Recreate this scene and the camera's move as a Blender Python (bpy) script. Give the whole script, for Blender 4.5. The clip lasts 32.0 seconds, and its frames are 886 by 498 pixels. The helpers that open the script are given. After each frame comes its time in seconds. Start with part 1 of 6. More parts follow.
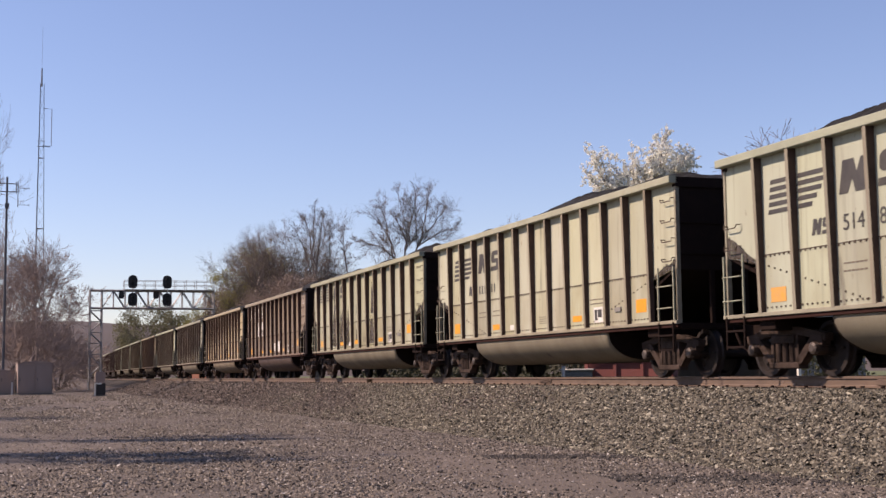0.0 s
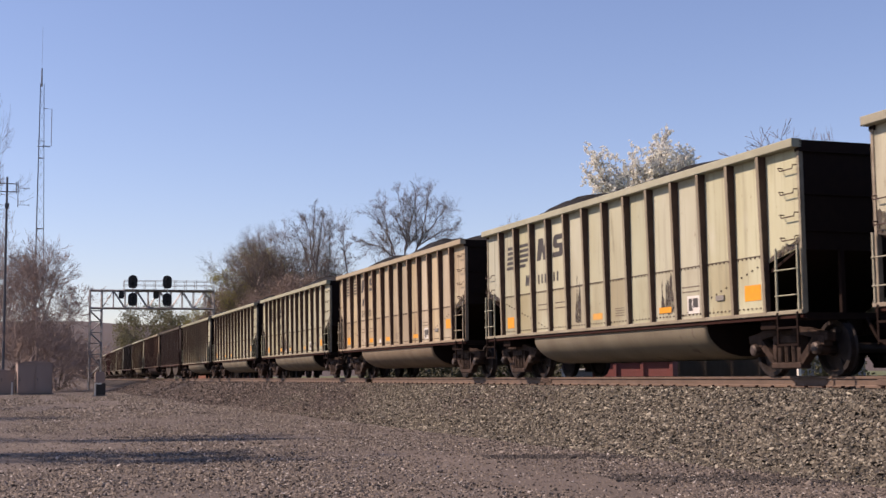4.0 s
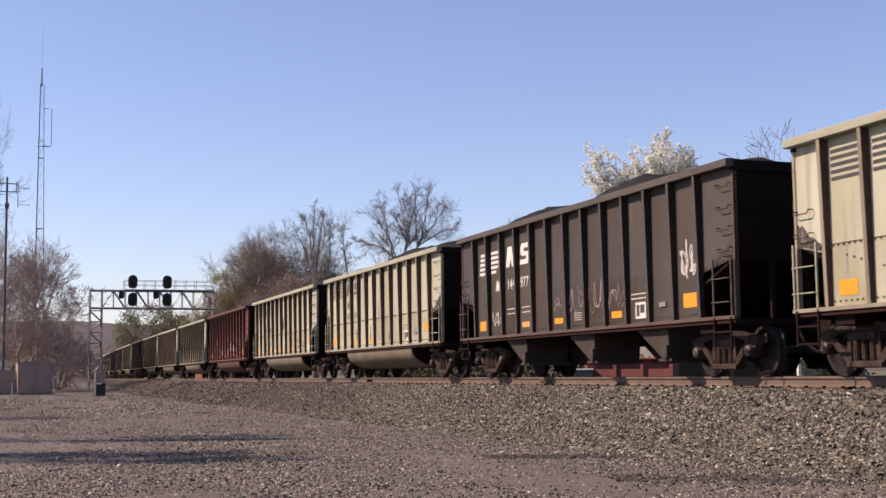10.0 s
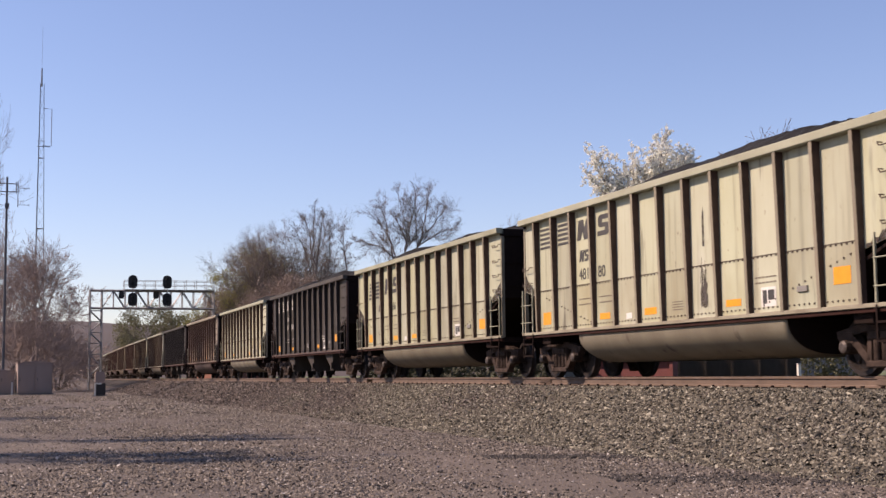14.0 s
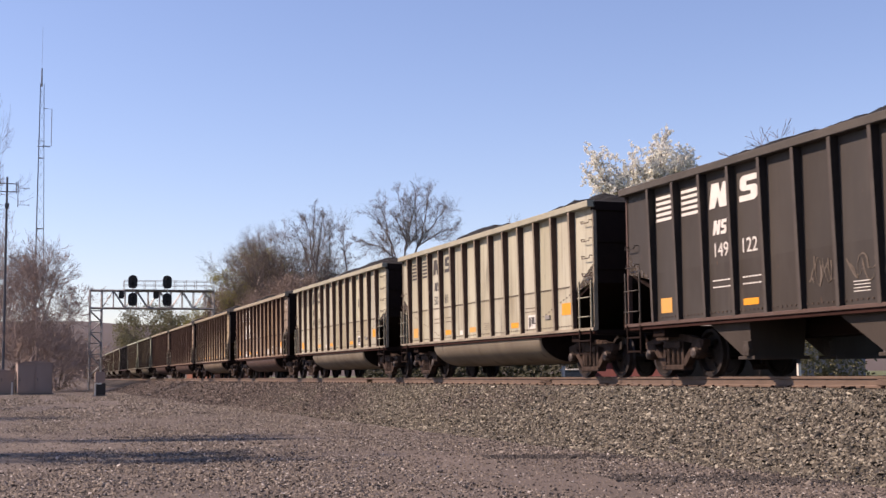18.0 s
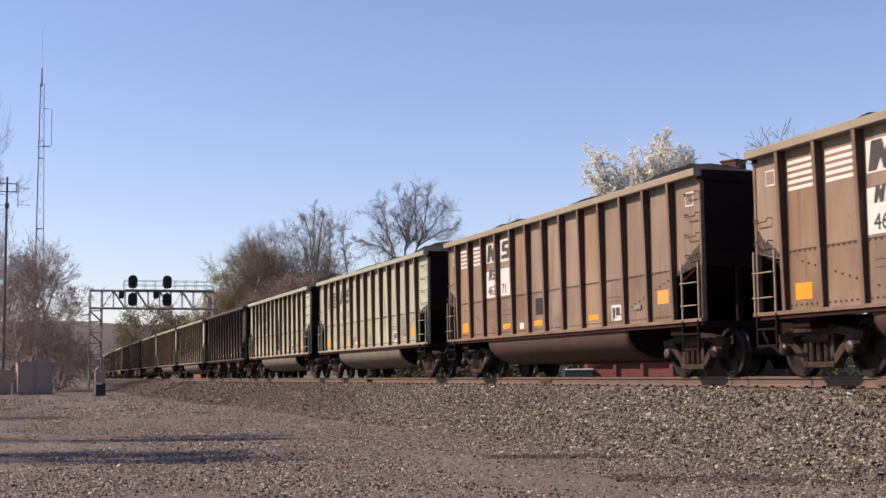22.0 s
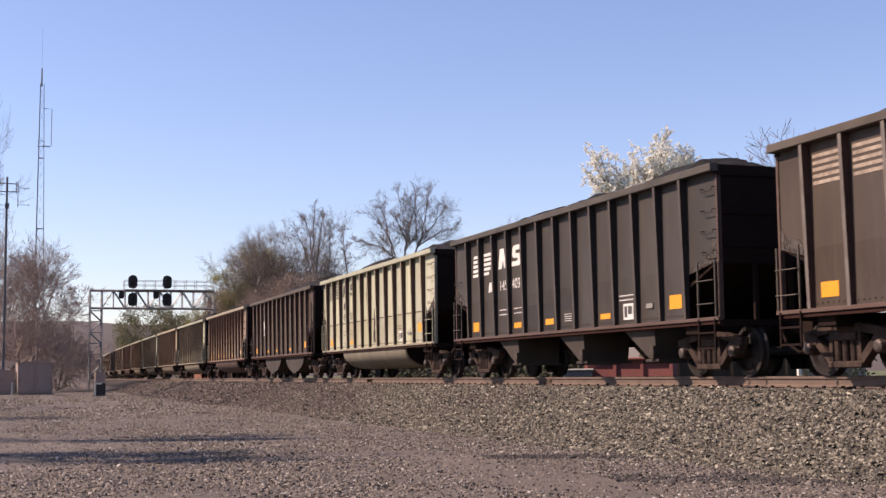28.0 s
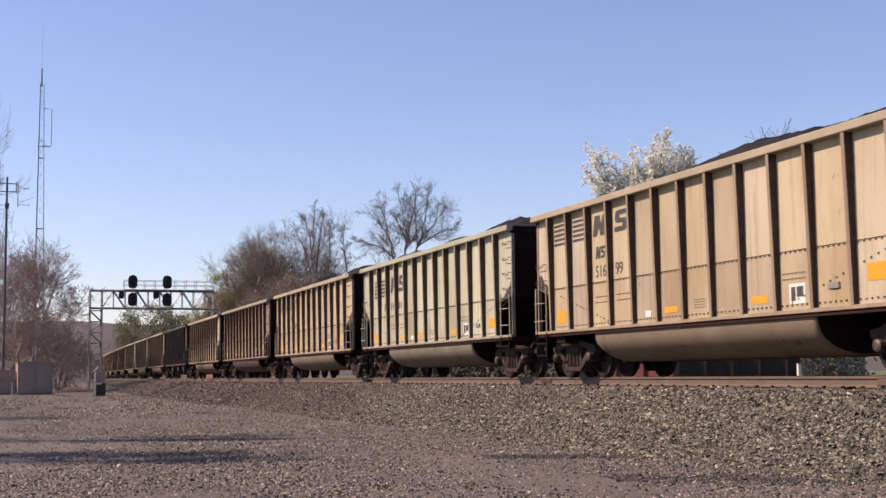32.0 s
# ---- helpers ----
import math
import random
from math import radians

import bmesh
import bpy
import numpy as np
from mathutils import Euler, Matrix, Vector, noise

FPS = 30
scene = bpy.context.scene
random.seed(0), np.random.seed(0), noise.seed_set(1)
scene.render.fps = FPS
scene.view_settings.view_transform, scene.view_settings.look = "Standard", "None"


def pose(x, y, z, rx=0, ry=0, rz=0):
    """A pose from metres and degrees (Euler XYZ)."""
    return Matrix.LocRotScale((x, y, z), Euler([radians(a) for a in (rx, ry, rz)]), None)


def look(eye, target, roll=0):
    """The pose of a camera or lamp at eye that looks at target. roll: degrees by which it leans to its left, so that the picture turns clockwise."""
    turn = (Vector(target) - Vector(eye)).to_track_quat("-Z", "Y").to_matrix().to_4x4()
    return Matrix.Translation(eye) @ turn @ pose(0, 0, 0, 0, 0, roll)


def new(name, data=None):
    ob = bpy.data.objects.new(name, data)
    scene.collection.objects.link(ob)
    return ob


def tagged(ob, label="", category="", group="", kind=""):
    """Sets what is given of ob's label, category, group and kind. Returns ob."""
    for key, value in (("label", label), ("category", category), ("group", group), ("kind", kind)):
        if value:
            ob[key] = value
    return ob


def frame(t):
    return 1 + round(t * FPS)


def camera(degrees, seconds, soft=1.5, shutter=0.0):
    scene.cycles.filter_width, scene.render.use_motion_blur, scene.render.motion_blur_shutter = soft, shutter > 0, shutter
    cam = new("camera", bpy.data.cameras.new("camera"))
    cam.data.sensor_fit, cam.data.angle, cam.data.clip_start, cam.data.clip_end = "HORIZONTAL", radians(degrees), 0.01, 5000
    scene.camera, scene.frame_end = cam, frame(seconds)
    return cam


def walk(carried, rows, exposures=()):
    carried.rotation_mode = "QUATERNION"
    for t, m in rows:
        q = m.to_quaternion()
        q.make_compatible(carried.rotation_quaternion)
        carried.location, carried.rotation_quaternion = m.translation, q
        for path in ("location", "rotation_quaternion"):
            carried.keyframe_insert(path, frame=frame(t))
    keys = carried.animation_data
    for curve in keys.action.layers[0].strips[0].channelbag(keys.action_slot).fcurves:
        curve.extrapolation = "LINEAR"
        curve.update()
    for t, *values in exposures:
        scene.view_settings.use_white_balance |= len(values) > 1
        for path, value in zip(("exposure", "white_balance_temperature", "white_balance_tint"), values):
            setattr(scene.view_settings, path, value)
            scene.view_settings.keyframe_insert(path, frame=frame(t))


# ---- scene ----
# The world: rail tops at z = 0, the train runs towards +x, the camera stands south of the track in a gravel yard.
YARD = -1.1          # height of the yard
BEND = 2.2146e-4     # curvature of the line west of the camera
BEND_END = -265.0    # where the curve ends and the line runs straight again
PITCH = 15.9556      # coupled length of a car
SUN_AZ, SUN_EL = 201.0, 42.0


def on_line(s, off=0.0):
    """Place and heading on the line, s metres along it, off metres to its north."""
    u = max(min(s, 0.0), BEND_END)
    th = BEND * u
    x, y = math.sin(th) / BEND, (1 - math.cos(th)) / BEND
    rest = s - u
    x, y = x + rest * math.cos(th), y + rest * math.sin(th)
    return x - off * math.sin(th), y + off * math.cos(th), th


# ---- camera ----
cam = camera(38.17, 32.0, soft=1.45, shutter=0.05)
EYE = Vector((0.0, -13.791, 0.093))
FORWARD = Vector((-0.93877, 0.33042, 0.09762))
STAND = look(EYE, EYE + FORWARD, -0.589)
# the camera's own exposure drifts a little as pale and dark cars pass
GAIN = ((0, 0.30), (2, 0.25), (3, 0.24), (7, 0.29), (8, 0.43), (9, 0.46), (10, 0.37), (11, 0.39), (12, 0.32), (14, 0.34), (17, 0.44), (18, 0.44), (19, 0.34), (21, 0.37), (24, 0.34), (25, 0.46), (28, 0.50), (29, 0.45), (31, 0.44), (32, 0.37))
walk(cam, [(0.0, STAND), (32.0, STAND)], [(t, g + 0.16, 6800, 31) for t, g in GAIN])

# ---- light ----
world = bpy.data.worlds.new("sky")
scene.world = world
world.use_nodes = True
wn = world.node_tree
wn.nodes.clear()
sky = wn.nodes.new("ShaderNodeTexSky")
sky.sky_type, sky.sun_disc = "NISHITA", False
sky.sun_elevation = radians(SUN_EL)
sky.sun_rotation = radians(SUN_AZ)
sky.air_density, sky.dust_density, sky.ozone_density = 1.0, 0.35, 3.6
back = wn.nodes.new("ShaderNodeBackground")
back.inputs["Strength"].default_value = 0.109
wout = wn.nodes.new("ShaderNodeOutputWorld")
wn.links.new(sky.outputs[0], back.inputs["Color"])
wn.links.new(back.outputs[0], wout.inputs["Surface"])

sun = new("sun", bpy.data.lights.new("sun", "SUN"))
sun.data.energy, sun.data.angle, sun.data.color = 5.0, radians(0.55), (1.0, 0.88, 0.68)
az = radians(SUN_AZ)   # clockwise from +y
to_sun = Vector((math.sin(az) * math.cos(radians(SUN_EL)), math.cos(az) * math.cos(radians(SUN_EL)), math.sin(radians(SUN_EL))))
sun.matrix_world = look(to_sun * 200, (0, 0, 0))


# ---- materials ----
COLOUR_SCALE = 0.70   # every base colour is scaled down to balance the strong sun


def rgb(c):
    return (*(COLOUR_SCALE * v for v in c), 1.0)


def surface(name, base, other, rough=0.75, scale=6.0, fine=60.0, amount=0.6, bump=0.15, metal=0.0, stretch=(1, 1, 1), per_object=0.0, space="Object", dark=None, dark_at=0.62, spec=0.35):
    """A worn surface: two colours mixed by coarse and fine noise, stains, relief."""
    m = bpy.data.materials.new(name)
    m.use_nodes = True
    nt = m.node_tree
    bs = nt.nodes["Principled BSDF"]
    bs.inputs["Metallic"].default_value = metal
    bs.inputs["Specular IOR Level"].default_value = spec
    tc = nt.nodes.new("ShaderNodeTexCoord")
    mp = nt.nodes.new("ShaderNodeMapping")
    mp.inputs["Scale"].default_value = stretch
    nt.links.new(tc.outputs[space], mp.inputs["Vector"])
    info = nt.nodes.new("ShaderNodeObjectInfo")
    mul = nt.nodes.new("ShaderNodeMath")
    mul.operation = "MULTIPLY"
    mul.inputs[1].default_value = 91.0
    nt.links.new(info.outputs["Random"], mul.inputs[0])
    n1 = nt.nodes.new("ShaderNodeTexNoise")
    n1.noise_dimensions = "4D"
    n1.inputs["Scale"].default_value, n1.inputs["Detail"].default_value = scale, 5.0
    n2 = nt.nodes.new("ShaderNodeTexNoise")
    n2.inputs["Scale"].default_value, n2.inputs["Detail"].default_value = fine, 3.0
    nt.links.new(mp.outputs[0], n1.inputs["Vector"])
    nt.links.new(mul.outputs[0], n1.inputs["W"])
    nt.links.new(mp.outputs[0], n2.inputs["Vector"])
    ramp = nt.nodes.new("ShaderNodeMapRange")
    ramp.inputs["From Min"].default_value, ramp.inputs["From Max"].default_value = 0.3, 0.7
    nt.links.new(n1.outputs["Fac"], ramp.inputs["Value"])
    add = nt.nodes.new("ShaderNodeMath")
    add.operation = "MULTIPLY_ADD"
    add.use_clamp = True
    add.inputs[1].default_value = amount
    nt.links.new(ramp.outputs[0], add.inputs[0])
    sub = nt.nodes.new("ShaderNodeMath")
    sub.operation = "MULTIPLY_ADD"
    sub.inputs[1].default_value, sub.inputs[2].default_value = 0.5, -0.25
    nt.links.new(n2.outputs["Fac"], sub.inputs[0])
    nt.links.new(sub.outputs[0], add.inputs[2])
    mix = nt.nodes.new("ShaderNodeMix")
    mix.data_type = "RGBA"
    mix.inputs["A"].default_value, mix.inputs["B"].default_value = rgb(base), rgb(other)
    nt.links.new(add.outputs[0], mix.inputs["Factor"])
    colour = mix.outputs["Result"]
    if dark:
        n3 = nt.nodes.new("ShaderNodeTexNoise")
        n3.noise_dimensions = "4D"
        n3.inputs["Scale"].default_value, n3.inputs["Detail"].default_value = scale * 2.3, 6.0
        nt.links.new(mp.outputs[0], n3.inputs["Vector"])
        nt.links.new(mul.outputs[0], n3.inputs["W"])
        st = nt.nodes.new("ShaderNodeMapRange")
        st.inputs["From Min"].default_value, st.inputs["From Max"].default_value = dark_at, dark_at + 0.09
        st.inputs["To Max"].default_value = 0.85
        nt.links.new(n3.outputs["Fac"], st.inputs["Value"])
        mx = nt.nodes.new("ShaderNodeMix")
        mx.data_type = "RGBA"
        mx.inputs["B"].default_value = rgb(dark)
        nt.links.new(st.outputs[0], mx.inputs["Factor"])
        nt.links.new(colour, mx.inputs["A"])
        colour = mx.outputs["Result"]
    if per_object:
        hsv = nt.nodes.new("ShaderNodeHueSaturation")
        vr = nt.nodes.new("ShaderNodeMapRange")
        vr.inputs["To Min"].default_value, vr.inputs["To Max"].default_value = 1 - per_object, 1 + per_object
        nt.links.new(info.outputs["Random"], vr.inputs["Value"])
        nt.links.new(vr.outputs[0], hsv.inputs["Value"])
        nt.links.new(colour, hsv.inputs["Color"])
        colour = hsv.outputs[0]
    nt.links.new(colour, bs.inputs["Base Color"])
    rr = nt.nodes.new("ShaderNodeMapRange")
    rr.inputs["To Min"].default_value, rr.inputs["To Max"].default_value = rough - 0.12, min(1.0, rough + 0.12)
    nt.links.new(n1.outputs["Fac"], rr.inputs["Value"])
    nt.links.new(rr.outputs[0], bs.inputs["Roughness"])
    if bump:
        bp = nt.nodes.new("ShaderNodeBump")
        bp.inputs["Strength"].default_value, bp.inputs["Distance"].default_value = bump, 0.02
        nt.links.new(n2.outputs["Fac"], bp.inputs["Height"])
        nt.links.new(bp.outputs[0], bs.inputs["Normal"])
    return m


def islands(name, stops, rough=0.9, thin=0.0):
    """Loose pieces, each with a tone of its own."""
    m = bpy.data.materials.new(name)
    m.use_nodes = True
    nt = m.node_tree
    bs = nt.nodes["Principled BSDF"]
    geo = nt.nodes.new("ShaderNodeNewGeometry")
    cr = nt.nodes.new("ShaderNodeValToRGB")
    el = cr.color_ramp.elements
    while len(el) < len(stops):
        el.new(0.5)
    for e, (p, c) in zip(el, stops):
        e.position, e.color = p, rgb(c)
    nt.links.new(geo.outputs["Random Per Island"], cr.inputs[0])
    nt.links.new(cr.outputs[0], bs.inputs["Base Color"])
    bs.inputs["Roughness"].default_value = rough
    if thin:
        # petals and leaves let light through
        tr = nt.nodes.new("ShaderNodeBsdfTranslucent")
        ms = nt.nodes.new("ShaderNodeMixShader")
        ms.inputs[0].default_value = thin
        nt.links.new(cr.outputs[0], tr.inputs["Color"])
        nt.links.new(bs.outputs[0], ms.inputs[1])
        nt.links.new(tr.outputs[0], ms.inputs[2])
        nt.links.new(ms.outputs[0], nt.nodes["Material Output"].inputs["Surface"])
    return m


def car_paint(name, base, other, stain):
    """Old paint on the side sheets: blotches, long run-off streaks, rust specks, and a lower sheet whose tone differs from the upper."""
    m = bpy.data.materials.new(name)
    m.use_nodes = True
    nt = m.node_tree
    bs = nt.nodes["Principled BSDF"]
    bs.inputs["Specular IOR Level"].default_value = 0.2
    tc = nt.nodes.new("ShaderNodeTexCoord")
    info = nt.nodes.new("ShaderNodeObjectInfo")
    seed = nt.nodes.new("ShaderNodeMath")
    seed.operation = "MULTIPLY"
    seed.inputs[1].default_value = 91.0
    nt.links.new(info.outputs["Random"], seed.inputs[0])

    def noise_at(stretch, scale, detail):
        mp = nt.nodes.new("ShaderNodeMapping")
        mp.inputs["Scale"].default_value = stretch
        nt.links.new(tc.outputs["Object"], mp.inputs["Vector"])
        n = nt.nodes.new("ShaderNodeTexNoise")
        n.noise_dimensions = "4D"
        n.inputs["Scale"].default_value, n.inputs["Detail"].default_value = scale, detail
        nt.links.new(mp.outputs[0], n.inputs["Vector"])
        nt.links.new(seed.outputs[0], n.inputs["W"])
        return n.outputs["Fac"]

    def ramp(value, lo, hi, top):
        r = nt.nodes.new("ShaderNodeMapRange")
        r.inputs["From Min"].default_value, r.inputs["From Max"].default_value, r.inputs["To Max"].default_value = lo, hi, top
        nt.links.new(value, r.inputs["Value"])
        return r.outputs[0]

    def blend(factor, a, b, mode="MIX"):
        x = nt.nodes.new("ShaderNodeMix")
        x.data_type, x.blend_type = "RGBA", mode
        nt.links.new(factor, x.inputs["Factor"])
        for key, c in (("A", a), ("B", b)):
            if isinstance(c, tuple):
                x.inputs[key].default_value = rgb(c)
            else:
                nt.links.new(c, x.inputs[key])
        return x.outputs["Result"]

    broad = noise_at((1, 1, 0.45), 1.1, 4.0)
    c = blend(ramp(broad, 0.32, 0.68, 0.95), base, other)
    # the lower sheet
    sep = nt.nodes.new("ShaderNodeSeparateXYZ")
    nt.links.new(tc.outputs["Object"], sep.inputs[0])
    low = nt.nodes.new("ShaderNodeMath")
    low.operation = "LESS_THAN"
    low.inputs[1].default_value = 2.04
    nt.links.new(sep.outputs["Z"], low.inputs[0])
    amount = nt.nodes.new("ShaderNodeMath")
    amount.operation = "MULTIPLY"
    nt.links.new(low.outputs[0], amount.inputs[0])
    nt.links.new(ramp(broad, 0.35, 0.65, 0.6), amount.inputs[1])
    c = blend(amount.outputs[0], c, tuple(0.62 * v * w for v, w in zip(other, (1.12, 0.98, 0.86))))
    # run-off, soot and rust
    mid = tuple(0.45 * v + 0.55 * w for v, w in zip(other, stain))
    c = blend(ramp(noise_at((1, 1, 0.05), 9.0, 5.0), 0.53, 0.72, 0.6), c, mid)
    c = blend(ramp(noise_at((1, 1, 0.13), 3.2, 6.0), 0.63, 0.72, 0.75), c, stain)
    c = blend(ramp(noise_at((1, 1, 0.4), 14.0, 4.0), 0.66, 0.74, 0.6), c, tuple(0.5 * v + w for v, w in zip(stain, (0.10, 0.04, 0.015))))
    pale = tuple(min(0.62, 1.22 * v + 0.01) for v in base)
    c = blend(ramp(noise_at((1, 1, 0.3), 2.1, 5.0), 0.60, 0.75, 0.5), c, pale)
    hsv = nt.nodes.new("ShaderNodeHueSaturation")
    for key, lo, hi, k in (("Value", 0.86, 1.10, 1.0), ("Saturation", 0.82, 1.12, 7.0)):
        fr = nt.nodes.new("ShaderNodeMath")
        fr.operation = "MULTIPLY"
        fr.inputs[1].default_value = k
        nt.links.new(info.outputs["Random"], fr.inputs[0])
        wrap = nt.nodes.new("ShaderNodeMath")
        wrap.operation = "FRACT"
        nt.links.new(fr.outputs[0], wrap.inputs[0])
        vr = nt.nodes.new("ShaderNodeMapRange")
        vr.inputs["To Min"].default_value, vr.inputs["To Max"].default_value = lo, hi
        nt.links.new(wrap.outputs[0], vr.inputs["Value"])
        nt.links.new(vr.outputs[0], hsv.inputs[key])
    nt.links.new(c, hsv.inputs["Color"])
    nt.links.new(hsv.outputs[0], bs.inputs["Base Color"])
    rough = ramp(broad, 0.2, 0.8, 0.75)
    nt.links.new(rough, bs.inputs["Roughness"])
    rough.node.inputs["To Min"].default_value = 0.5
    # sheets dented by the load, pitted by rust
    bp = nt.nodes.new("ShaderNodeBump")
    bp.inputs["Strength"].default_value, bp.inputs["Distance"].default_value = 0.35, 0.05
    nt.links.new(noise_at((1, 1, 0.6), 1.6, 2.0), bp.inputs["Height"])
    nt.links.new(bp.outputs[0], bs.inputs["Normal"])
    return m


PAINTS = {
    # body colour, second tone, stain
    "cream": ((0.553, 0.565, 0.412), (0.459, 0.448, 0.307), (0.1, 0.085, 0.07)),
    "dull cream": ((0.506, 0.514, 0.361), (0.4, 0.392, 0.263), (0.075, 0.06, 0.05)),
    "pale green": ((0.525, 0.565, 0.415), (0.445, 0.465, 0.34), (0.12, 0.1, 0.08)),
    "grey cream": ((0.54, 0.525, 0.395), (0.42, 0.398, 0.292), (0.06, 0.05, 0.045)),
    "khaki": ((0.444, 0.366, 0.24), (0.36, 0.288, 0.186), (0.1, 0.07, 0.05)),
    "tan": ((0.564, 0.486, 0.33), (0.468, 0.378, 0.246), (0.15, 0.095, 0.06)),
    "brown": ((0.36, 0.27, 0.18), (0.258, 0.182, 0.122), (0.085, 0.055, 0.041)),
    "grey brown": ((0.33, 0.264, 0.196), (0.234, 0.18, 0.132), (0.07, 0.052, 0.042)),
    "dark brown": ((0.098, 0.074, 0.056), (0.072, 0.054, 0.042), (0.13, 0.095, 0.07)),
    "black": ((0.07, 0.061, 0.053), (0.053, 0.046, 0.04), (0.085, 0.072, 0.06)),
    "dusty black": ((0.094, 0.079, 0.067), (0.072, 0.060, 0.051), (0.11, 0.091, 0.076)),
    "red": ((0.198, 0.042, 0.035), (0.144, 0.036, 0.03), (0.06, 0.028, 0.024)),
}
PAINT = {k: car_paint(k + " paint", a, b, d) for k, (a, b, d) in PAINTS.items()}
# rust, darkened further so that rib flanks carry their shade in the colour
RUST_SHADE = {k: surface(k + " rust and shade paint", tuple(0.04 * v + w for v, w in zip(a, (0.075, 0.034, 0.025))), tuple(0.03 * v + w for v, w in zip(b, (0.04, 0.018, 0.014))), 0.75, 5, 60, 0.8, 0.15, per_object=0.1) for k, (a, b, d) in PAINTS.items()}
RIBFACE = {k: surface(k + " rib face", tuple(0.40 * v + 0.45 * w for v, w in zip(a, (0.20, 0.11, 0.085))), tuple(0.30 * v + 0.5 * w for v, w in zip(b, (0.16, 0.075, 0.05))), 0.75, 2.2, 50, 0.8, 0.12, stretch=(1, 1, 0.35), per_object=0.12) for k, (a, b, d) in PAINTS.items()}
CHORD = {k: surface(k + " top rail", tuple(0.72 * v + 0.08 * w for v, w in zip(a, (0.5, 0.42, 0.3))), tuple(0.58 * v for v in b), 0.7, 2.5, 50, 0.6, 0.1, stretch=(0.5, 1, 1)) for k, (a, b, d) in PAINTS.items()}
SILL = {k: surface(k + " sill steel", tuple(0.55 * v + 0.5 * w for v, w in zip(a, (0.15, 0.075, 0.055))), tuple(0.3 * v + 0.5 * w for v, w in zip(b, (0.13, 0.06, 0.04))), 0.75, 4, 60, 0.8, 0.15, stretch=(0.5, 1, 1)) for k, (a, b, d) in PAINTS.items()}
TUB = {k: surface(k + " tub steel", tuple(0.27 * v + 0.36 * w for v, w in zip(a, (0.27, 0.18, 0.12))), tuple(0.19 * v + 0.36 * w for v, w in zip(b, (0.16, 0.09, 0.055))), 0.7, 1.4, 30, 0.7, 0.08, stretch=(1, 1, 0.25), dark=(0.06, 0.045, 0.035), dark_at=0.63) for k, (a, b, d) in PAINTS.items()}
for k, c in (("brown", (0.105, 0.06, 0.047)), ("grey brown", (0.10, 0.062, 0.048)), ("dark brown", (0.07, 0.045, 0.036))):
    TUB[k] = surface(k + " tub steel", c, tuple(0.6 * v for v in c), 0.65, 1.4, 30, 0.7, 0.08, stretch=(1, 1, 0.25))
for k, c in (("brown", (0.36, 0.31, 0.22)), ("grey brown", (0.34, 0.29, 0.215))):
    CHORD[k] = surface(k + " top rail", c, tuple(0.7 * v for v in c), 0.7, 2.5, 50, 0.6, 0.1, stretch=(0.5, 1, 1))
CHORD["red"] = surface("red top rail", (0.13, 0.042, 0.035), (0.09, 0.034, 0.028), 0.75, 2.5, 50, 0.6, 0.1, stretch=(0.5, 1, 1))
RIBFACE["black"] = surface("black rib face", (0.085, 0.07, 0.06), (0.06, 0.048, 0.042), 0.75, 3, 50, 0.8, 0.1)
RIBFACE["dusty black"] = RIBFACE["black"]
RIBFACE["dark brown"] = surface("dark brown rib face", (0.20, 0.17, 0.145), (0.11, 0.088, 0.074), 0.75, 3, 50, 0.8, 0.1)
RUST_SHADE["black"] = surface("black rust and shade paint", (0.026, 0.021, 0.019), (0.02, 0.016, 0.014), 0.75, 5, 60, 0.8, 0.15, per_object=0.1)
RUST_SHADE["dusty black"] = RUST_SHADE["black"]
BELLY = surface("sooty hopper steel", (0.062, 0.048, 0.037), (0.034, 0.025, 0.019), 0.8, 2.0, 30, 0.7, 0.1, stretch=(1, 1, 0.3))
FLANGE = surface("rust-dark flange", (0.055, 0.022, 0.017), (0.03, 0.014, 0.011), 0.85, 5, 60, 0.8, 0.1, spec=0.1)
BOARD = surface("dark creosoted boards", (0.05, 0.04, 0.034), (0.03, 0.024, 0.021), 0.9, 4, 50, 0.8, 0.3, stretch=(1, 1, 0.2))
# near black: grime, with the shade of ends and underframe mixed into the colour
GRIME_SHADE = surface("grime and shade black", (0.017, 0.0105, 0.009), (0.028, 0.017, 0.013), 0.9, 7, 80, 0.7, 0.2, spec=0.08)
FRAME = surface("cast truck steel", (0.088, 0.059, 0.046), (0.016, 0.011, 0.009), 0.85, 6, 60, 0.8, 0.3, spec=0.15)
WHEEL = surface("wheel steel", (0.024, 0.015, 0.012), (0.009, 0.006, 0.005), 0.7, 8, 60, 0.8, 0.1)
TREAD = surface("polished tread", (0.63, 0.602, 0.574), (0.42, 0.392, 0.378), 0.3, 8, 60, 0.5, 0.02, metal=1.0)
CAP = surface("worn bearing cap steel", (0.13, 0.104, 0.09), (0.045, 0.033, 0.027), 0.55, 9, 60, 0.9, 0.1, metal=0.4)
COAL = surface("coal", (0.010, 0.010, 0.010), (0.026, 0.025, 0.024), 0.8, 5, 22, 0.8, 1.0, spec=0.2)
WHITE = surface("white lettering", (0.851, 0.828, 0.759), (0.632, 0.609, 0.552), 0.6, 6, 60, 0.6, 0)
DARK = surface("black lettering", (0.045, 0.042, 0.042), (0.10, 0.095, 0.085), 0.6, 6, 60, 0.7, 0)
FADED = surface("faded lettering", (0.145, 0.12, 0.095), (0.20, 0.15, 0.11), 0.7, 6, 60, 0.7, 0)
PALE = surface("worn white lettering", (0.52, 0.42, 0.32), (0.20, 0.15, 0.11), 0.7, 6, 60, 0.9, 0)
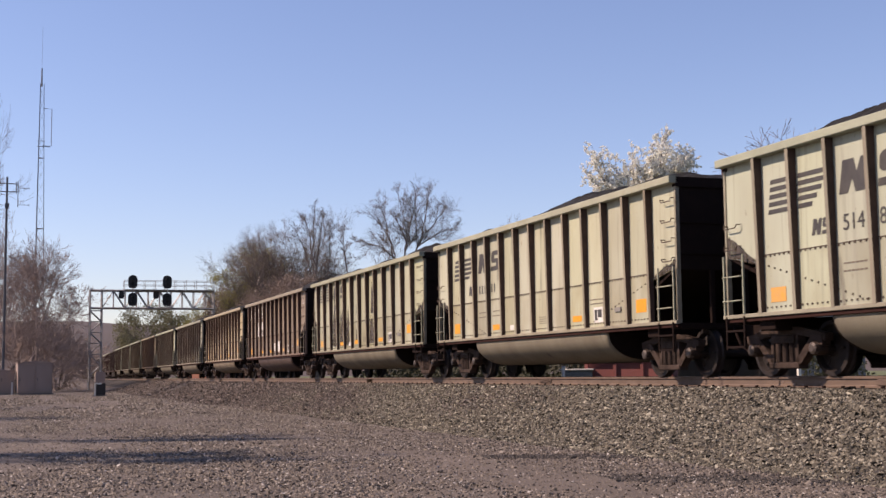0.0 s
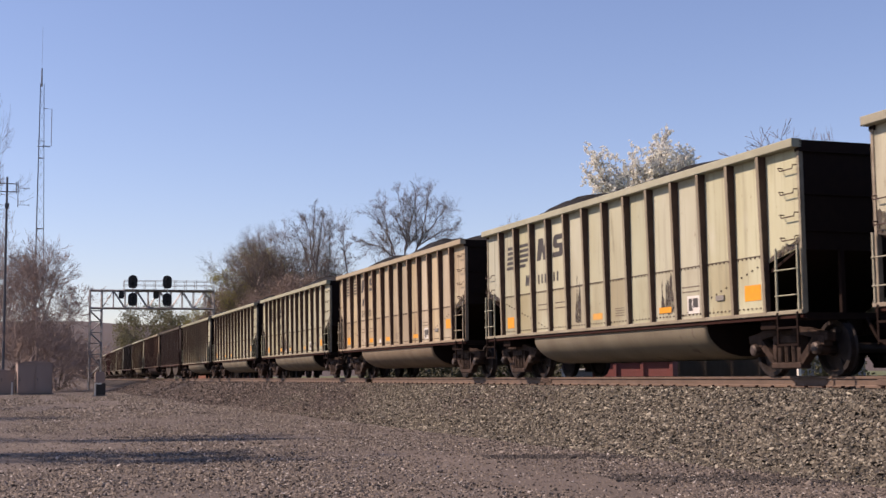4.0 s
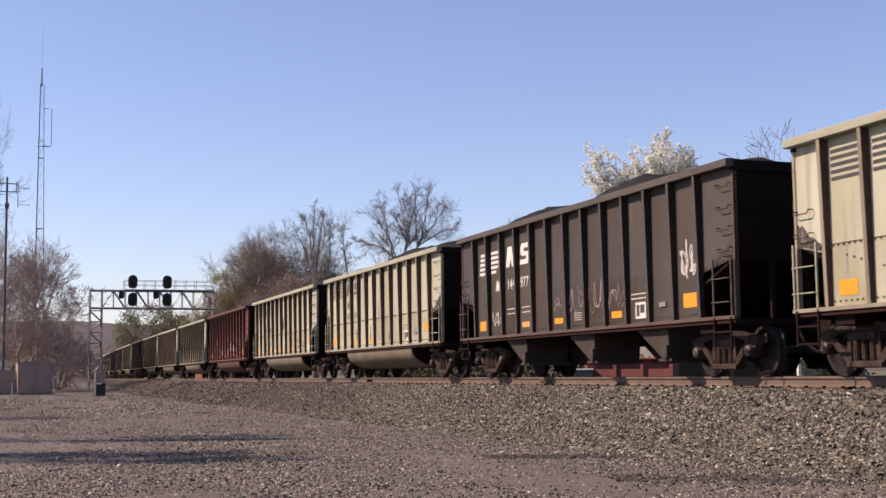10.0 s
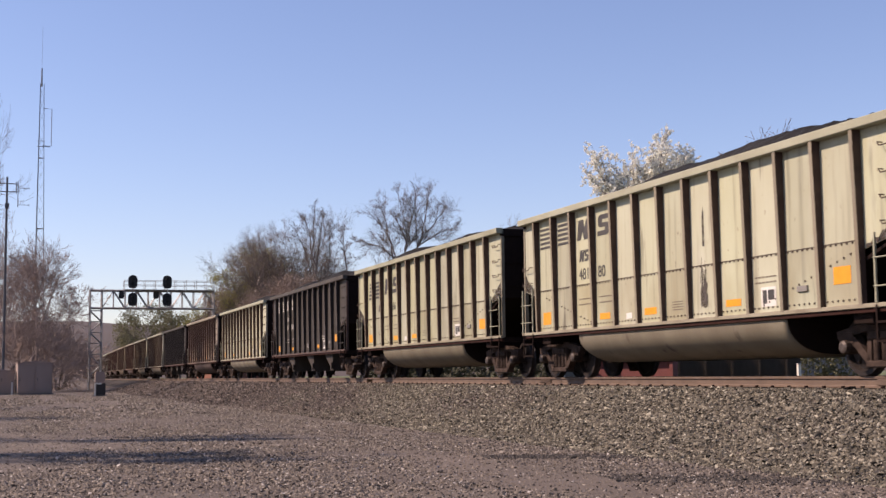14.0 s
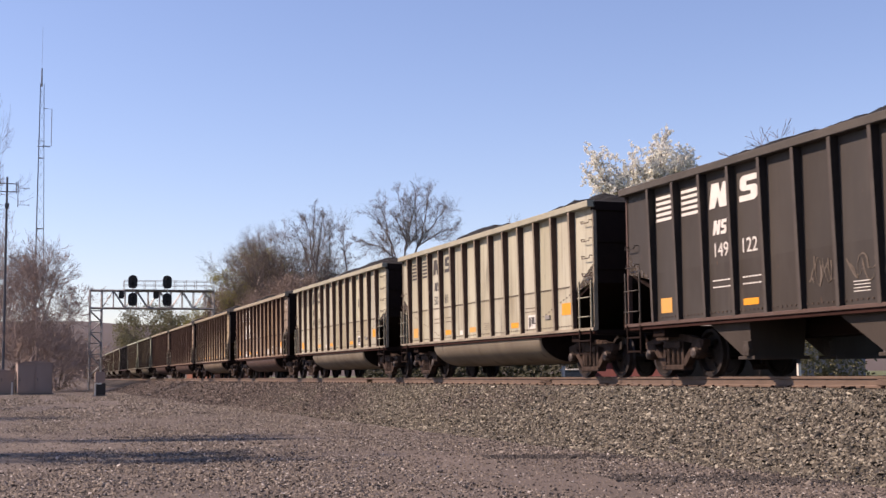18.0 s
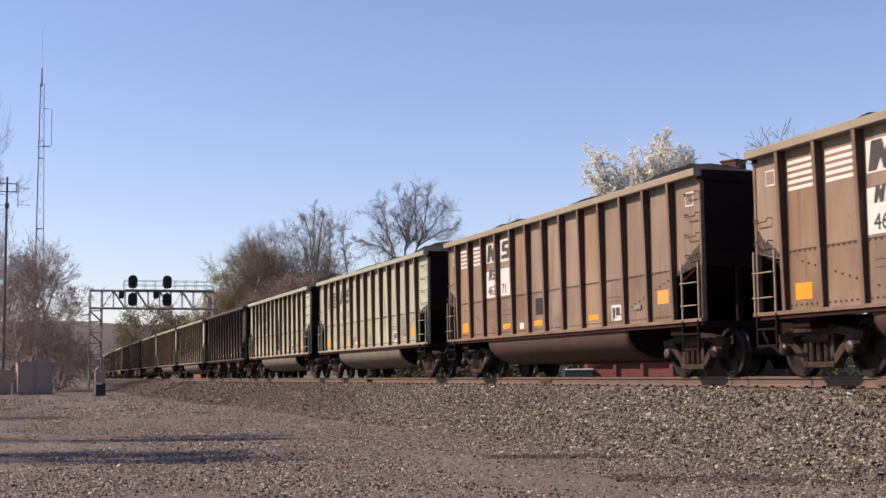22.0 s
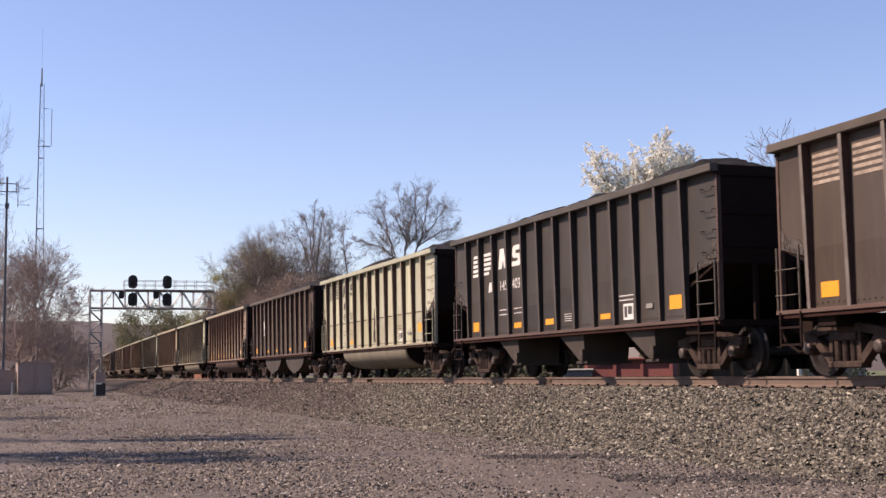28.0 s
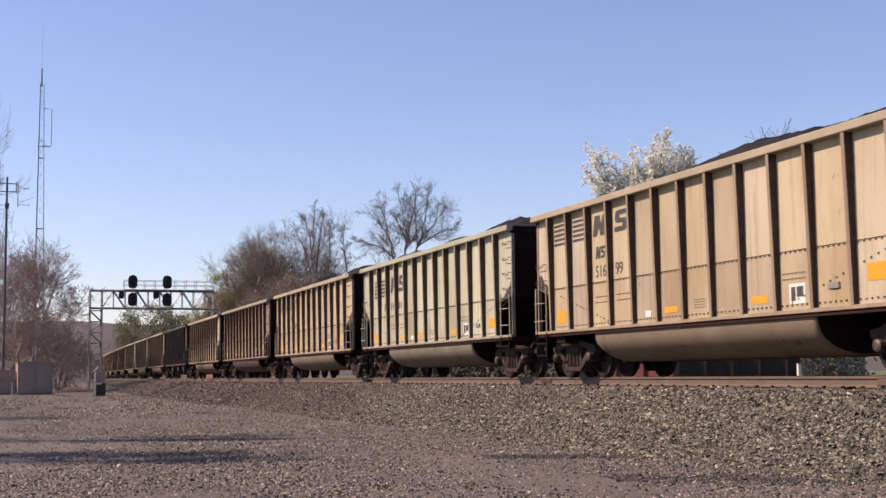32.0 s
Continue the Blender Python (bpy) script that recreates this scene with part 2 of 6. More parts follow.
ORANGE = surface("orange reflector", (0.92, 0.385, 0.012), (0.74, 0.31, 0.02), 0.5, 8, 60, 0.6, 0)
DULL_ORANGE = surface("sun-faded reflector", (0.80, 0.40, 0.06), (0.62, 0.36, 0.14), 0.6, 8, 60, 0.8, 0)
CHALK = surface("spray paint", (0.42, 0.36, 0.34), (0.28, 0.23, 0.22), 0.8, 10, 60, 0.8, 0)
RIVET = surface("rusty rivet", (0.07, 0.05, 0.04), (0.12, 0.08, 0.055), 0.8, 20, 90, 0.5, 0)
RAILM = surface("rail steel", (0.178, 0.121, 0.087), (0.103, 0.069, 0.052), 0.7, 3, 40, 0.7, 0.15)
HEAD = surface("rail head steel", (0.7, 0.672, 0.644), (0.42, 0.392, 0.364), 0.3, 6, 40, 0.5, 0.05, metal=1.0)
TIE = surface("weathered tie wood", (0.10, 0.075, 0.058), (0.16, 0.125, 0.10), 0.9, 4, 50, 0.8, 0.5, stretch=(1, 0.2, 1))
GALV = surface("galvanised steel", (0.504, 0.49, 0.476), (0.364, 0.35, 0.336), 0.55, 6, 60, 0.6, 0.05, metal=0.3)
SIGNAL = surface("black signal enamel", (0.03, 0.029, 0.03), (0.05, 0.047, 0.046), 0.6, 5, 60, 0.6, 0.05)
TOWERM = surface("tower steel", (0.13, 0.13, 0.14), (0.09, 0.09, 0.095), 0.6, 2, 30, 0.6, 0.05)
BARK = surface("grey brown bark", (0.125, 0.10, 0.084), (0.08, 0.064, 0.055), 0.95, 5, 40, 0.8, 0.4)
TWIG = surface("twig bark", (0.25, 0.20, 0.175), (0.18, 0.145, 0.125), 0.95, 3, 40, 0.8, 0)
# reddish bark, made paler so that distant haze is in its colour
HAZY_BARK = surface("reddish bark with haze", (0.40, 0.315, 0.28), (0.29, 0.225, 0.195), 0.95, 3, 40, 0.8, 0)
GREYW = surface("weathered grey boards", (0.33, 0.30, 0.285), (0.25, 0.225, 0.21), 0.85, 2, 30, 0.7, 0.2, stretch=(1, 1, 0.3))
BRICK = surface("red brick", (0.30, 0.125, 0.085), (0.22, 0.10, 0.075), 0.9, 3, 30, 0.7, 0.3)
MAROON = surface("sooty maroon brick", (0.12, 0.045, 0.036), (0.08, 0.034, 0.028), 0.9, 3, 30, 0.7, 0.3)
CABINET = surface("dull brown-grey sheet steel", (0.42, 0.325, 0.275), (0.31, 0.24, 0.205), 0.8, 1.2, 30, 0.7, 0.1, stretch=(1, 1, 0.3))
REDWALL = surface("red painted boards", (0.32, 0.105, 0.095), (0.25, 0.085, 0.078), 0.8, 2, 30, 0.7, 0.1)
ROOF = surface("grey shingles", (0.22, 0.21, 0.20), (0.15, 0.145, 0.14), 0.9, 4, 30, 0.7, 0.3)
GLASS = surface("dark window glass", (0.03, 0.035, 0.04), (0.05, 0.055, 0.06), 0.15, 1, 10, 0.5, 0)
YARDM = surface("cinder and gravel yard", (0.17, 0.138, 0.114), (0.095, 0.078, 0.066), 0.97, 0.35, 28, 0.75, 1.0, dark=(0.07, 0.058, 0.054), dark_at=0.6)
BALLM = surface("ballast bed", (0.065, 0.052, 0.043), (0.032, 0.026, 0.021), 0.97, 3, 30, 0.8, 1.0)
GRASSM = surface("spring grass", (0.10, 0.14, 0.045), (0.17, 0.15, 0.075), 0.97, 0.35, 9, 0.8, 0.6)
HILLM = surface("bare wooded hill", (0.12, 0.098, 0.09), (0.095, 0.08, 0.074), 1.0, 0.02, 0.3, 0.8, 0.5)
STONES = islands("ballast stones", [(0.0, (0.030, 0.027, 0.020)), (0.3, (0.088, 0.077, 0.056)), (0.8, (0.20, 0.176, 0.132)), (1.0, (0.46, 0.43, 0.34))])
STAINED = islands("rust-stained stones", [(0.0, (0.022, 0.017, 0.015)), (0.4, (0.07, 0.053, 0.045)), (0.85, (0.135, 0.10, 0.083)), (1.0, (0.36, 0.31, 0.27))])
PEBBLES = islands("yard pebbles", [(0.0, (0.055, 0.045, 0.04)), (0.45, (0.17, 0.142, 0.117)), (0.9, (0.27, 0.23, 0.19)), (1.0, (0.50, 0.47, 0.44))])
BLOSSOM = islands("white blossom", [(0.0, (1.08, 1.08, 0.96)), (0.6, (1.18, 1.18, 1.08)), (1.0, (1.22, 1.22, 1.16))], thin=0.4)
# dark stones: a cinder scatter, and tree shadows laid out as stones
CINDER_SHADOW = islands("cinder and shadow stones", [(0.0, (0.028, 0.024, 0.023)), (0.7, (0.055, 0.047, 0.043)), (1.0, (0.11, 0.095, 0.085))])
HEDGE = islands("dark hedge leaves", [(0.0, (0.028, 0.032, 0.016)), (0.6, (0.05, 0.052, 0.026)), (1.0, (0.085, 0.075, 0.042))])
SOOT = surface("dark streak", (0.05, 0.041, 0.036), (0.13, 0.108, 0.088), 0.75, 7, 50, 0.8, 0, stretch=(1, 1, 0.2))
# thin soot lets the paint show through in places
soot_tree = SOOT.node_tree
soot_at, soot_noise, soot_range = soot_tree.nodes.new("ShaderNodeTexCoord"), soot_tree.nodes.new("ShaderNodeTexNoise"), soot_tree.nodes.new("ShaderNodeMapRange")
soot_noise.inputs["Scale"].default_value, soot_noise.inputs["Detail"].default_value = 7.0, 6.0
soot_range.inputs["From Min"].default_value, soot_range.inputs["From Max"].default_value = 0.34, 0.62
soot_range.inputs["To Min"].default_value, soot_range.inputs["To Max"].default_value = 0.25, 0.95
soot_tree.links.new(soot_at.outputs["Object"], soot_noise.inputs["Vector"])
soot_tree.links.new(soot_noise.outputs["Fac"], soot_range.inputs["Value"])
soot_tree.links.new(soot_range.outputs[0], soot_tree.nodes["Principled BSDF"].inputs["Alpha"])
PATCH = surface("grey primer patch", (0.27, 0.255, 0.23), (0.22, 0.21, 0.19), 0.7, 5, 50, 0.6, 0)
PRIMER = surface("pale grey primer", (0.62, 0.61, 0.56), (0.46, 0.43, 0.37), 0.7, 5, 50, 0.7, 0)
SLATE = surface("slate-grey patch", (0.17, 0.155, 0.14), (0.12, 0.105, 0.095), 0.75, 5, 50, 0.6, 0)
DULL = surface("dull black patch", (0.024, 0.023, 0.023), (0.035, 0.033, 0.032), 0.8, 5, 50, 0.6, 0)
EMBER = surface("faded salmon flange", (0.52, 0.27, 0.17), (0.42, 0.20, 0.12), 0.65, 2, 40, 0.7, 0, stretch=(2, 1, 0.3))
OLIVE = islands("olive-brown bud clusters", [(0.0, (0.19, 0.155, 0.125)), (0.5, (0.25, 0.207, 0.165)), (1.0, (0.32, 0.27, 0.20))])
# russet buds, brightened with the same haze as the bark around them
HAZY_RUSSET = islands("russet buds with haze", [(0.0, (0.26, 0.19, 0.155)), (0.5, (0.35, 0.265, 0.215)), (1.0, (0.44, 0.345, 0.27))])
BUDS = islands("yellow green buds", [(0.0, (0.24, 0.24, 0.08)), (0.5, (0.34, 0.33, 0.11)), (1.0, (0.46, 0.43, 0.17))], thin=0.4)
HAZE_TWIG = islands("reddish bud clusters", [(0.0, (0.16, 0.12, 0.09)), (0.5, (0.22, 0.17, 0.125)), (1.0, (0.28, 0.215, 0.15))])
GREENS = islands("young leaves", [(0.0, (0.14, 0.14, 0.078)), (0.5, (0.20, 0.195, 0.11)), (1.0, (0.27, 0.255, 0.15))], thin=0.4)


# ---- mesh tools ----
class Shape:
    """Collects boxes, prisms, tubes and lathed forms into one mesh."""

    def __init__(self):
        self.v, self.f = [], []

    def add(self, vs, fs):
        n = len(self.v)
        self.v += [tuple(p) for p in vs]
        self.f += [tuple(i + n for i in g) for g in fs]
        return self

    def box(self, x0, x1, y0, y1, z0, z1, c=0.0):
        if c:
            prof = [(y0 + c, z0), (y1 - c, z0), (y1, z0 + c), (y1, z1 - c), (y1 - c, z1), (y0 + c, z1), (y0, z1 - c), (y0, z0 + c)]
            return self.prism_x(prof, x0, x1)
        vs = [(x, y, z) for x in (x0, x1) for y in (y0, y1) for z in (z0, z1)]
        return self.add(vs, [(0, 1, 3, 2), (4, 6, 7, 5), (0, 4, 5, 1), (2, 3, 7, 6), (0, 2, 6, 4), (1, 5, 7, 3)])

    def prism_x(self, prof, x0, x1):
        n = len(prof)
        vs = [(x0, y, z) for y, z in prof] + [(x1, y, z) for y, z in prof]
        fs = [tuple(range(n))[::-1], tuple(range(n, 2 * n))] + [(i, (i + 1) % n, n + (i + 1) % n, n + i) for i in range(n)]
        return self.add(vs, fs)

    def prism_y(self, prof, y0, y1):
        n = len(prof)
        vs = [(x, y0, z) for x, z in prof] + [(x, y1, z) for x, z in prof]
        fs = [tuple(range(n)), tuple(range(n, 2 * n))[::-1]] + [(i, n + i, n + (i + 1) % n, (i + 1) % n) for i in range(n)]
        return self.add(vs, fs)

    def prism_z(self, prof, z0, z1):
        n = len(prof)
        vs = [(x, y, z0) for x, y in prof] + [(x, y, z1) for x, y in prof]
        fs = [tuple(range(n))[::-1], tuple(range(n, 2 * n))] + [(i, (i + 1) % n, n + (i + 1) % n, n + i) for i in range(n)]
        return self.add(vs, fs)

    def tube(self, pts, r, sides=6, r_end=None):
        pts = [Vector(p) for p in pts]
        n, m = len(pts), sides
        vs, fs = [], []
        for i, p in enumerate(pts):
            d = (pts[min(i + 1, n - 1)] - pts[max(i - 1, 0)]).normalized()
            u = d.cross(Vector((0, 0, 1)) if abs(d.z) < 0.95 else Vector((1, 0, 0))).normalized()
            w = d.cross(u)
            rr = r if r_end is None else r + (r_end - r) * i / (n - 1)
            vs += [p + (u * math.cos(a) + w * math.sin(a)) * rr for a in (2 * math.pi * j / m for j in range(m))]
        for i in range(n - 1):
            fs += [(i * m + j, i * m + (j + 1) % m, (i + 1) * m + (j + 1) % m, (i + 1) * m + j) for j in range(m)]
        fs += [tuple(range(m))[::-1], tuple(range((n - 1) * m, n * m))]
        return self.add(vs, fs)

    def lathe_y(self, prof, cx, cz, sides=20):
        """prof: (y, radius) pairs turned round a crosswise axle."""
        m, vs, fs = sides, [], []
        for y, r in prof:
            vs += [(cx + r * math.cos(2 * math.pi * j / m), y, cz + r * math.sin(2 * math.pi * j / m)) for j in range(m)]
        for i in range(len(prof) - 1):
            fs += [(i * m + j, (i + 1) * m + j, (i + 1) * m + (j + 1) % m, i * m + (j + 1) % m) for j in range(m)]
        fs += [tuple(range(m)), tuple(range((len(prof) - 1) * m, len(prof) * m))[::-1]]
        return self.add(vs, fs)

    def mesh(self, name, material, smooth=False):
        me = bpy.data.meshes.new(name)
        me.from_pydata(self.v, [], self.f)
        for mt in (material if isinstance(material, (list, tuple)) else [material]):
            me.materials.append(mt)
        bm = bmesh.new()
        bm.from_mesh(me)
        bmesh.ops.recalc_face_normals(bm, faces=bm.faces[:])
        bm.to_mesh(me)
        bm.free()
        if smooth:
            me.polygons.foreach_set("use_smooth", [True] * len(me.polygons))
        return me


def part(name, mesh, parent, label="", at=None):
    ob = new(name, mesh)
    ob.parent = parent
    if at is not None:
        ob.matrix_basis = at
    if label:
        tagged(ob, label)
    return ob


def thing(name, label, category, group="", kind="", m=None, data=None):
    ob = tagged(new(name, data), label, category, group, kind)
    if m is not None:
        ob.matrix_basis = m
    return ob


def fast_mesh(name, verts, faces, material):
    me = bpy.data.meshes.new(name)
    me.from_pydata(verts, [], faces)
    me.materials.append(material)
    return me


# ---- ground and track ----
def land(o, s):
    """Height of the ground at the offset o north of the line."""
    if o <= 0:
        shoulder = -2.15 + 0.10 * noise.noise((s * 0.35, 3.1, 0))
        toe = -4.35 + 0.35 * noise.noise((s * 0.12, 7.7, 0)) - 0.6 * max(0.0, min(1.0, (s + 22) / 14))
        if s < -75:
            toe -= min(1.0, (-75 - s) / 40) * 1.2
        if o > shoulder:
            return -0.215
        if o > toe:
            k = (o - toe) / (shoulder - toe)
            return YARD + (-0.215 - YARD) * (k * k * (3 - 2 * k) * 0.35 + k * 0.65)
        return YARD + 0.03 * noise.noise((s * 0.25, o * 0.25, 0)) + 0.012 * noise.noise((s * 1.1, o * 1.1, 4))
    if o < 2.3:
        return -0.215
    if o < 5.0:
        return -0.215 - 0.75 * (o - 2.3) / 2.7
    return -0.965 + min(1.0, (o - 5) / 30) * 0.75 + (0.08 * noise.noise((s * 0.07, o * 0.07, 1)) if o < 200 else 0)


def build_ground():
    offs = [-2500, -900, -400, -200, -120, -80, -60, -48, -40, -34, -30, -27, -24]
    offs += [-22 + 0.5 * i for i in range(32)] + [-6 + 0.2 * i for i in range(22)] + [-1.6, -1, 0, 1, 2.3, 3.2, 5, 7, 10, 14, 20, 30, 45, 70, 110, 200, 420, 900, 2500]
    ss = [-3000, -1500, -900, -600, -420, -320, -260, -220, -190, -165, -145, -130, -118, -108, -100, -93, -87, -82, -78] + [-75 + 0.75 * i for i in range(92)] + [-5, 0, 6, 14, 30, 60, 130, 300, 900]
    verts, faces, mats = [], [], []
    for s in ss:
        for o in offs:
            x, y, _ = on_line(s, o)
            verts.append((x, y, land(o, s)))
    n = len(offs)
    for i in range(len(ss) - 1):
        for j in range(n - 1):
            faces.append((i * n + j, (i + 1) * n + j, (i + 1) * n + j + 1, i * n + j + 1))
            mid = (offs[j] + offs[j + 1]) / 2
            mats.append(1 if -4.3 < mid < 4.6 else (2 if mid > 0 or mid < -300 else 0))
    me = bpy.data.meshes.new("ground")
    me.from_pydata(verts, [], faces)
    for m in (YARDM, BALLM, GRASSM):
        me.materials.append(m)
    me.polygons.foreach_set("material_index", mats)
    me.polygons.foreach_set("use_smooth", [True] * len(faces))
    bm = bmesh.new()
    bm.from_mesh(me)
    bmesh.ops.recalc_face_normals(bm, faces=bm.faces[:])
    if sum(f.normal.z for f in bm.faces) < 0:
        bmesh.ops.reverse_faces(bm, faces=bm.faces[:])
    bm.to_mesh(me)
    bm.free()
    thing("ground", "gravel yard beside a ballast bank, grass beyond the railway line", "ground", kind="structure", data=me)


ROCK = [(-1, -1, -0.7), (1, -0.8, -0.7), (0.9, 1, -0.7), (-0.9, 0.8, -0.7), (-0.6, -0.5, 0.6), (0.5, -0.7, 0.8), (0.7, 0.5, 0.5), (-0.5, 0.6, 0.75)]
ROCK_F = [(0, 1, 5, 4), (1, 2, 6, 5), (2, 3, 7, 6), (3, 0, 4, 7), (4, 5, 6, 7)]
CHIP = [(-1, -0.8, -0.6), (1, -0.9, -0.6), (0.8, 1, -0.6), (-0.9, 0.9, -0.6), (0.1, 0, 1.0)]
CHIP_F = [(0, 1, 4), (1, 2, 4), (2, 3, 4), (3, 0, 4)]


def scatter(name, label, material, count, place, size, seed, form=ROCK, form_f=ROCK_F):
    """Loose stones as one mesh; place(rng, n) gives s and offset."""
    rng = np.random.default_rng(seed)
    s, o = place(rng, count)
    count = len(s)
    base = np.array(form, float)
    nv, nc = len(form), len(form_f[0])
    r = np.exp(rng.normal(math.log(size), 0.28, count))
    sc = r[:, None] * rng.uniform(0.6, 1.3, (count, 3)) * 0.5
    ang = rng.normal(0, 0.6, (count, 2))
    yaw = rng.uniform(0, 6.283, count)
    P = base[None] * (1 + rng.uniform(-0.25, 0.25, (count, nv, 3))) * sc[:, None]
    ca, sa, cb, sb, cy, sy = np.cos(ang[:, :1]), np.sin(ang[:, :1]), np.cos(ang[:, 1:]), np.sin(ang[:, 1:]), np.cos(yaw)[:, None], np.sin(yaw)[:, None]
    x, y, z = P[..., 0], P[..., 1], P[..., 2]
    y, z = y * ca - z * sa, y * sa + z * ca
    x, z = x * cb + z * sb, -x * sb + z * cb
    x, y = x * cy - y * sy, x * sy + y * cy
    X, Y = np.array([on_line(a, b)[:2] for a, b in zip(s, o)]).T
    Z = np.array([land(b, a) for a, b in zip(s, o)])
    V = np.stack([x + X[:, None], y + Y[:, None], z + (Z + r * 0.12)[:, None]], -1).reshape(-1, 3)
    F = (np.array(form_f)[None] + nv * np.arange(count)[:, None, None]).reshape(-1)
    me = bpy.data.meshes.new(name)
    nf = count * len(form_f)
    me.vertices.add(len(V))
    me.vertices.foreach_set("co", V.ravel())
    me.loops.add(nf * nc)
    me.loops.foreach_set("vertex_index", F.astype(np.int32))
    me.polygons.add(nf)
    me.polygons.foreach_set("loop_start", np.arange(0, nf * nc, nc, dtype=np.int32))
    me.update(calc_edges=True)
    me.materials.append(material)
    thing(name, label, "stones", kind="stuff", data=me)


def build_track():
    prof = [(-0.075, -0.185), (0.075, -0.185), (0.075, -0.172), (0.02, -0.155), (0.009, -0.14), (0.009, -0.05), (0.036, -0.04), (0.036, -0.006), (0.03, 0.0), (-0.03, 0.0), (-0.036, -0.006), (-0.036, -0.04), (-0.009, -0.05), (-0.009, -0.14), (-0.02, -0.155), (-0.075, -0.172)]
    n = len(prof)
    ss = [-600, -400, -300] + list(range(-240, 61, 5)) + [120, 300]
    for off, lab in ((-0.7535, "rusty steel rail nearest the yard"), (0.7535, "rusty steel rail on the far side")):
        verts, faces, mats = [], [], []
        for s in ss:
            for a, b in prof:
                x, y, _ = on_line(s, off + a)
                verts.append((x, y, b))
        for i in range(len(ss) - 1):
            for j in range(n):
                faces.append((i * n + j, i * n + (j + 1) % n, (i + 1) * n + (j + 1) % n, (i + 1) * n + j))
                mats.append(1 if j in (8,) else 0)
        me = bpy.data.meshes.new("rail")
        me.from_pydata(verts, [], faces)
        me.materials.append(RAILM)
        me.materials.append(HEAD)
        me.polygons.foreach_set("material_index", mats)
        rail = thing("rail", lab, "rail", "rails of the line", "structure", data=me)
        if off < 0:
            sh = Shape()
            for k in range(2):
                sh.box(-0.34, 0.34, -0.036, -0.012, -0.15, -0.045, 0.008)
            bar = sh.mesh("joint_bar", RAILM)
            for s in (-16.35, -29.6, -46.0):
                x, y, th = on_line(s, off)
                part("joint_bar", bar, rail, at=pose(x, y, 0, 0, 0, math.degrees(th)))
            clip = Shape().box(-0.03, 0.03, -0.10, -0.06, -0.20, -0.155, 0.006).mesh("rail_anchor", GRIME_SHADE)
            for k in range(120):
                s = -8 - 0.5 * k
                x, y, th = on_line(s, off)
                part("rail_anchor", clip, rail, at=pose(x, y, 0, 0, 0, math.degrees(th)))
    tie = Shape().box(-0.115, 0.115, -1.3, 1.3, -0.36, -0.19, 0.01).mesh("tie", TIE)
    for k in range(170):
        s = -6 - 0.5 * k
        x, y, th = on_line(s)
        thing("tie", "weathered wooden railway tie bedded in ballast", "railway tie", "ties of the line", "structure", pose(x, y, random.uniform(-0.01, 0.0), 0, 0, math.degrees(th) + random.uniform(-1, 1)), tie)


# ---- coal cars ----
HALF = 7.1                                   # half the length of a body
RIBS = [-6.19 + 1.0193 * i for i in range(13)]
RIBS_GONDOLA = list(RIBS)
RIBS_HOPPER = [-5.91 + 0.985 * i for i in range(13)]
RIBS_SLANT = [-5.93 + 0.998 * i for i in range(13)]
SIDE = 1.50                                  # side sheets, north and south of the middle
TOP, FLOOR = 3.86, 1.045
EDGES = [-HALF] + RIBS + [HALF]
CACHE = {}
PLAN = {"ribs": "gondola"}


def kept(key, make):
    key = (PLAN["ribs"], key)
    if key not in CACHE:
        CACHE[key] = make()
    return CACHE[key]


def set_ribs(kind, style):
    """Three builds of car differ a little in the spacing of their ribs."""
    PLAN["ribs"] = "hopper" if kind == "pockets" else ("slant" if style == "slant" else "gondola")
    RIBS[:] = {"hopper": RIBS_HOPPER, "slant": RIBS_SLANT, "gondola": RIBS_GONDOLA}[PLAN["ribs"]]
    EDGES[:] = [-HALF] + RIBS + [HALF]


def panel_mesh(i, mat):
    a, b = EDGES[i], EDGES[i + 1]
    if i == 0:
        prof = [(a + 0.03, 2.10), (b, 1.90), (b, 3.715), (a + 0.03, 3.715)]
    elif i == 13:
        prof = [(a, 1.90), (b - 0.03, 2.10), (b - 0.03, 3.715), (a, 3.715)]
    else:
        prof = [(a, FLOOR + 0.03), (b, FLOOR + 0.03), (b, 3.715), (a, 3.715)]
    return Shape().prism_y(prof, -SIDE, -SIDE + 0.02).mesh("side_panel", mat)


def rib_mesh(face, flank):
    """A pressed steel rib: paint left on the outer face, rust and painted shade on the flanks."""
    sh = Shape().prism_z([(-0.050, 0), (-0.042, -0.152), (0.042, -0.152), (0.050, 0)], FLOOR + 0.02, 3.718)
    sh.v = [(x, y * (0.55 + 0.45 * min(1, (z - 1.0))) if z < 1.2 else y, z) for x, y, z in sh.v]
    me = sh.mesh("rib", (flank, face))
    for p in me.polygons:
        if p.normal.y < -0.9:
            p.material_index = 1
    return me


def far_side_mesh(mat):
    prof = [(-HALF + 0.03, 2.10), (RIBS[0], 1.90), (RIBS[0], FLOOR), (RIBS[-1], FLOOR), (RIBS[-1], 1.90), (HALF - 0.03, 2.10), (HALF - 0.03, 3.715), (-HALF + 0.03, 3.715)]
    sh = Shape().prism_y(prof, SIDE - 0.02, SIDE)
    return sh.mesh("far_side", mat)


def chord_mesh(mat):
    return Shape().box(-HALF, HALF, -0.168, 0.02, 3.716, TOP, 0.012).mesh("top_chord", mat)


def end_chord_mesh(mat):
    return Shape().box(-0.07, 0.07, -1.52, 1.52, 3.65, TOP - 0.02, 0.012).mesh("end_chord", mat)


def sill_mesh(mat):
    return Shape().box(-HALF, HALF, -0.085, 0.03, 1.012, FLOOR + 0.035, 0.008).mesh("side_sill", mat)


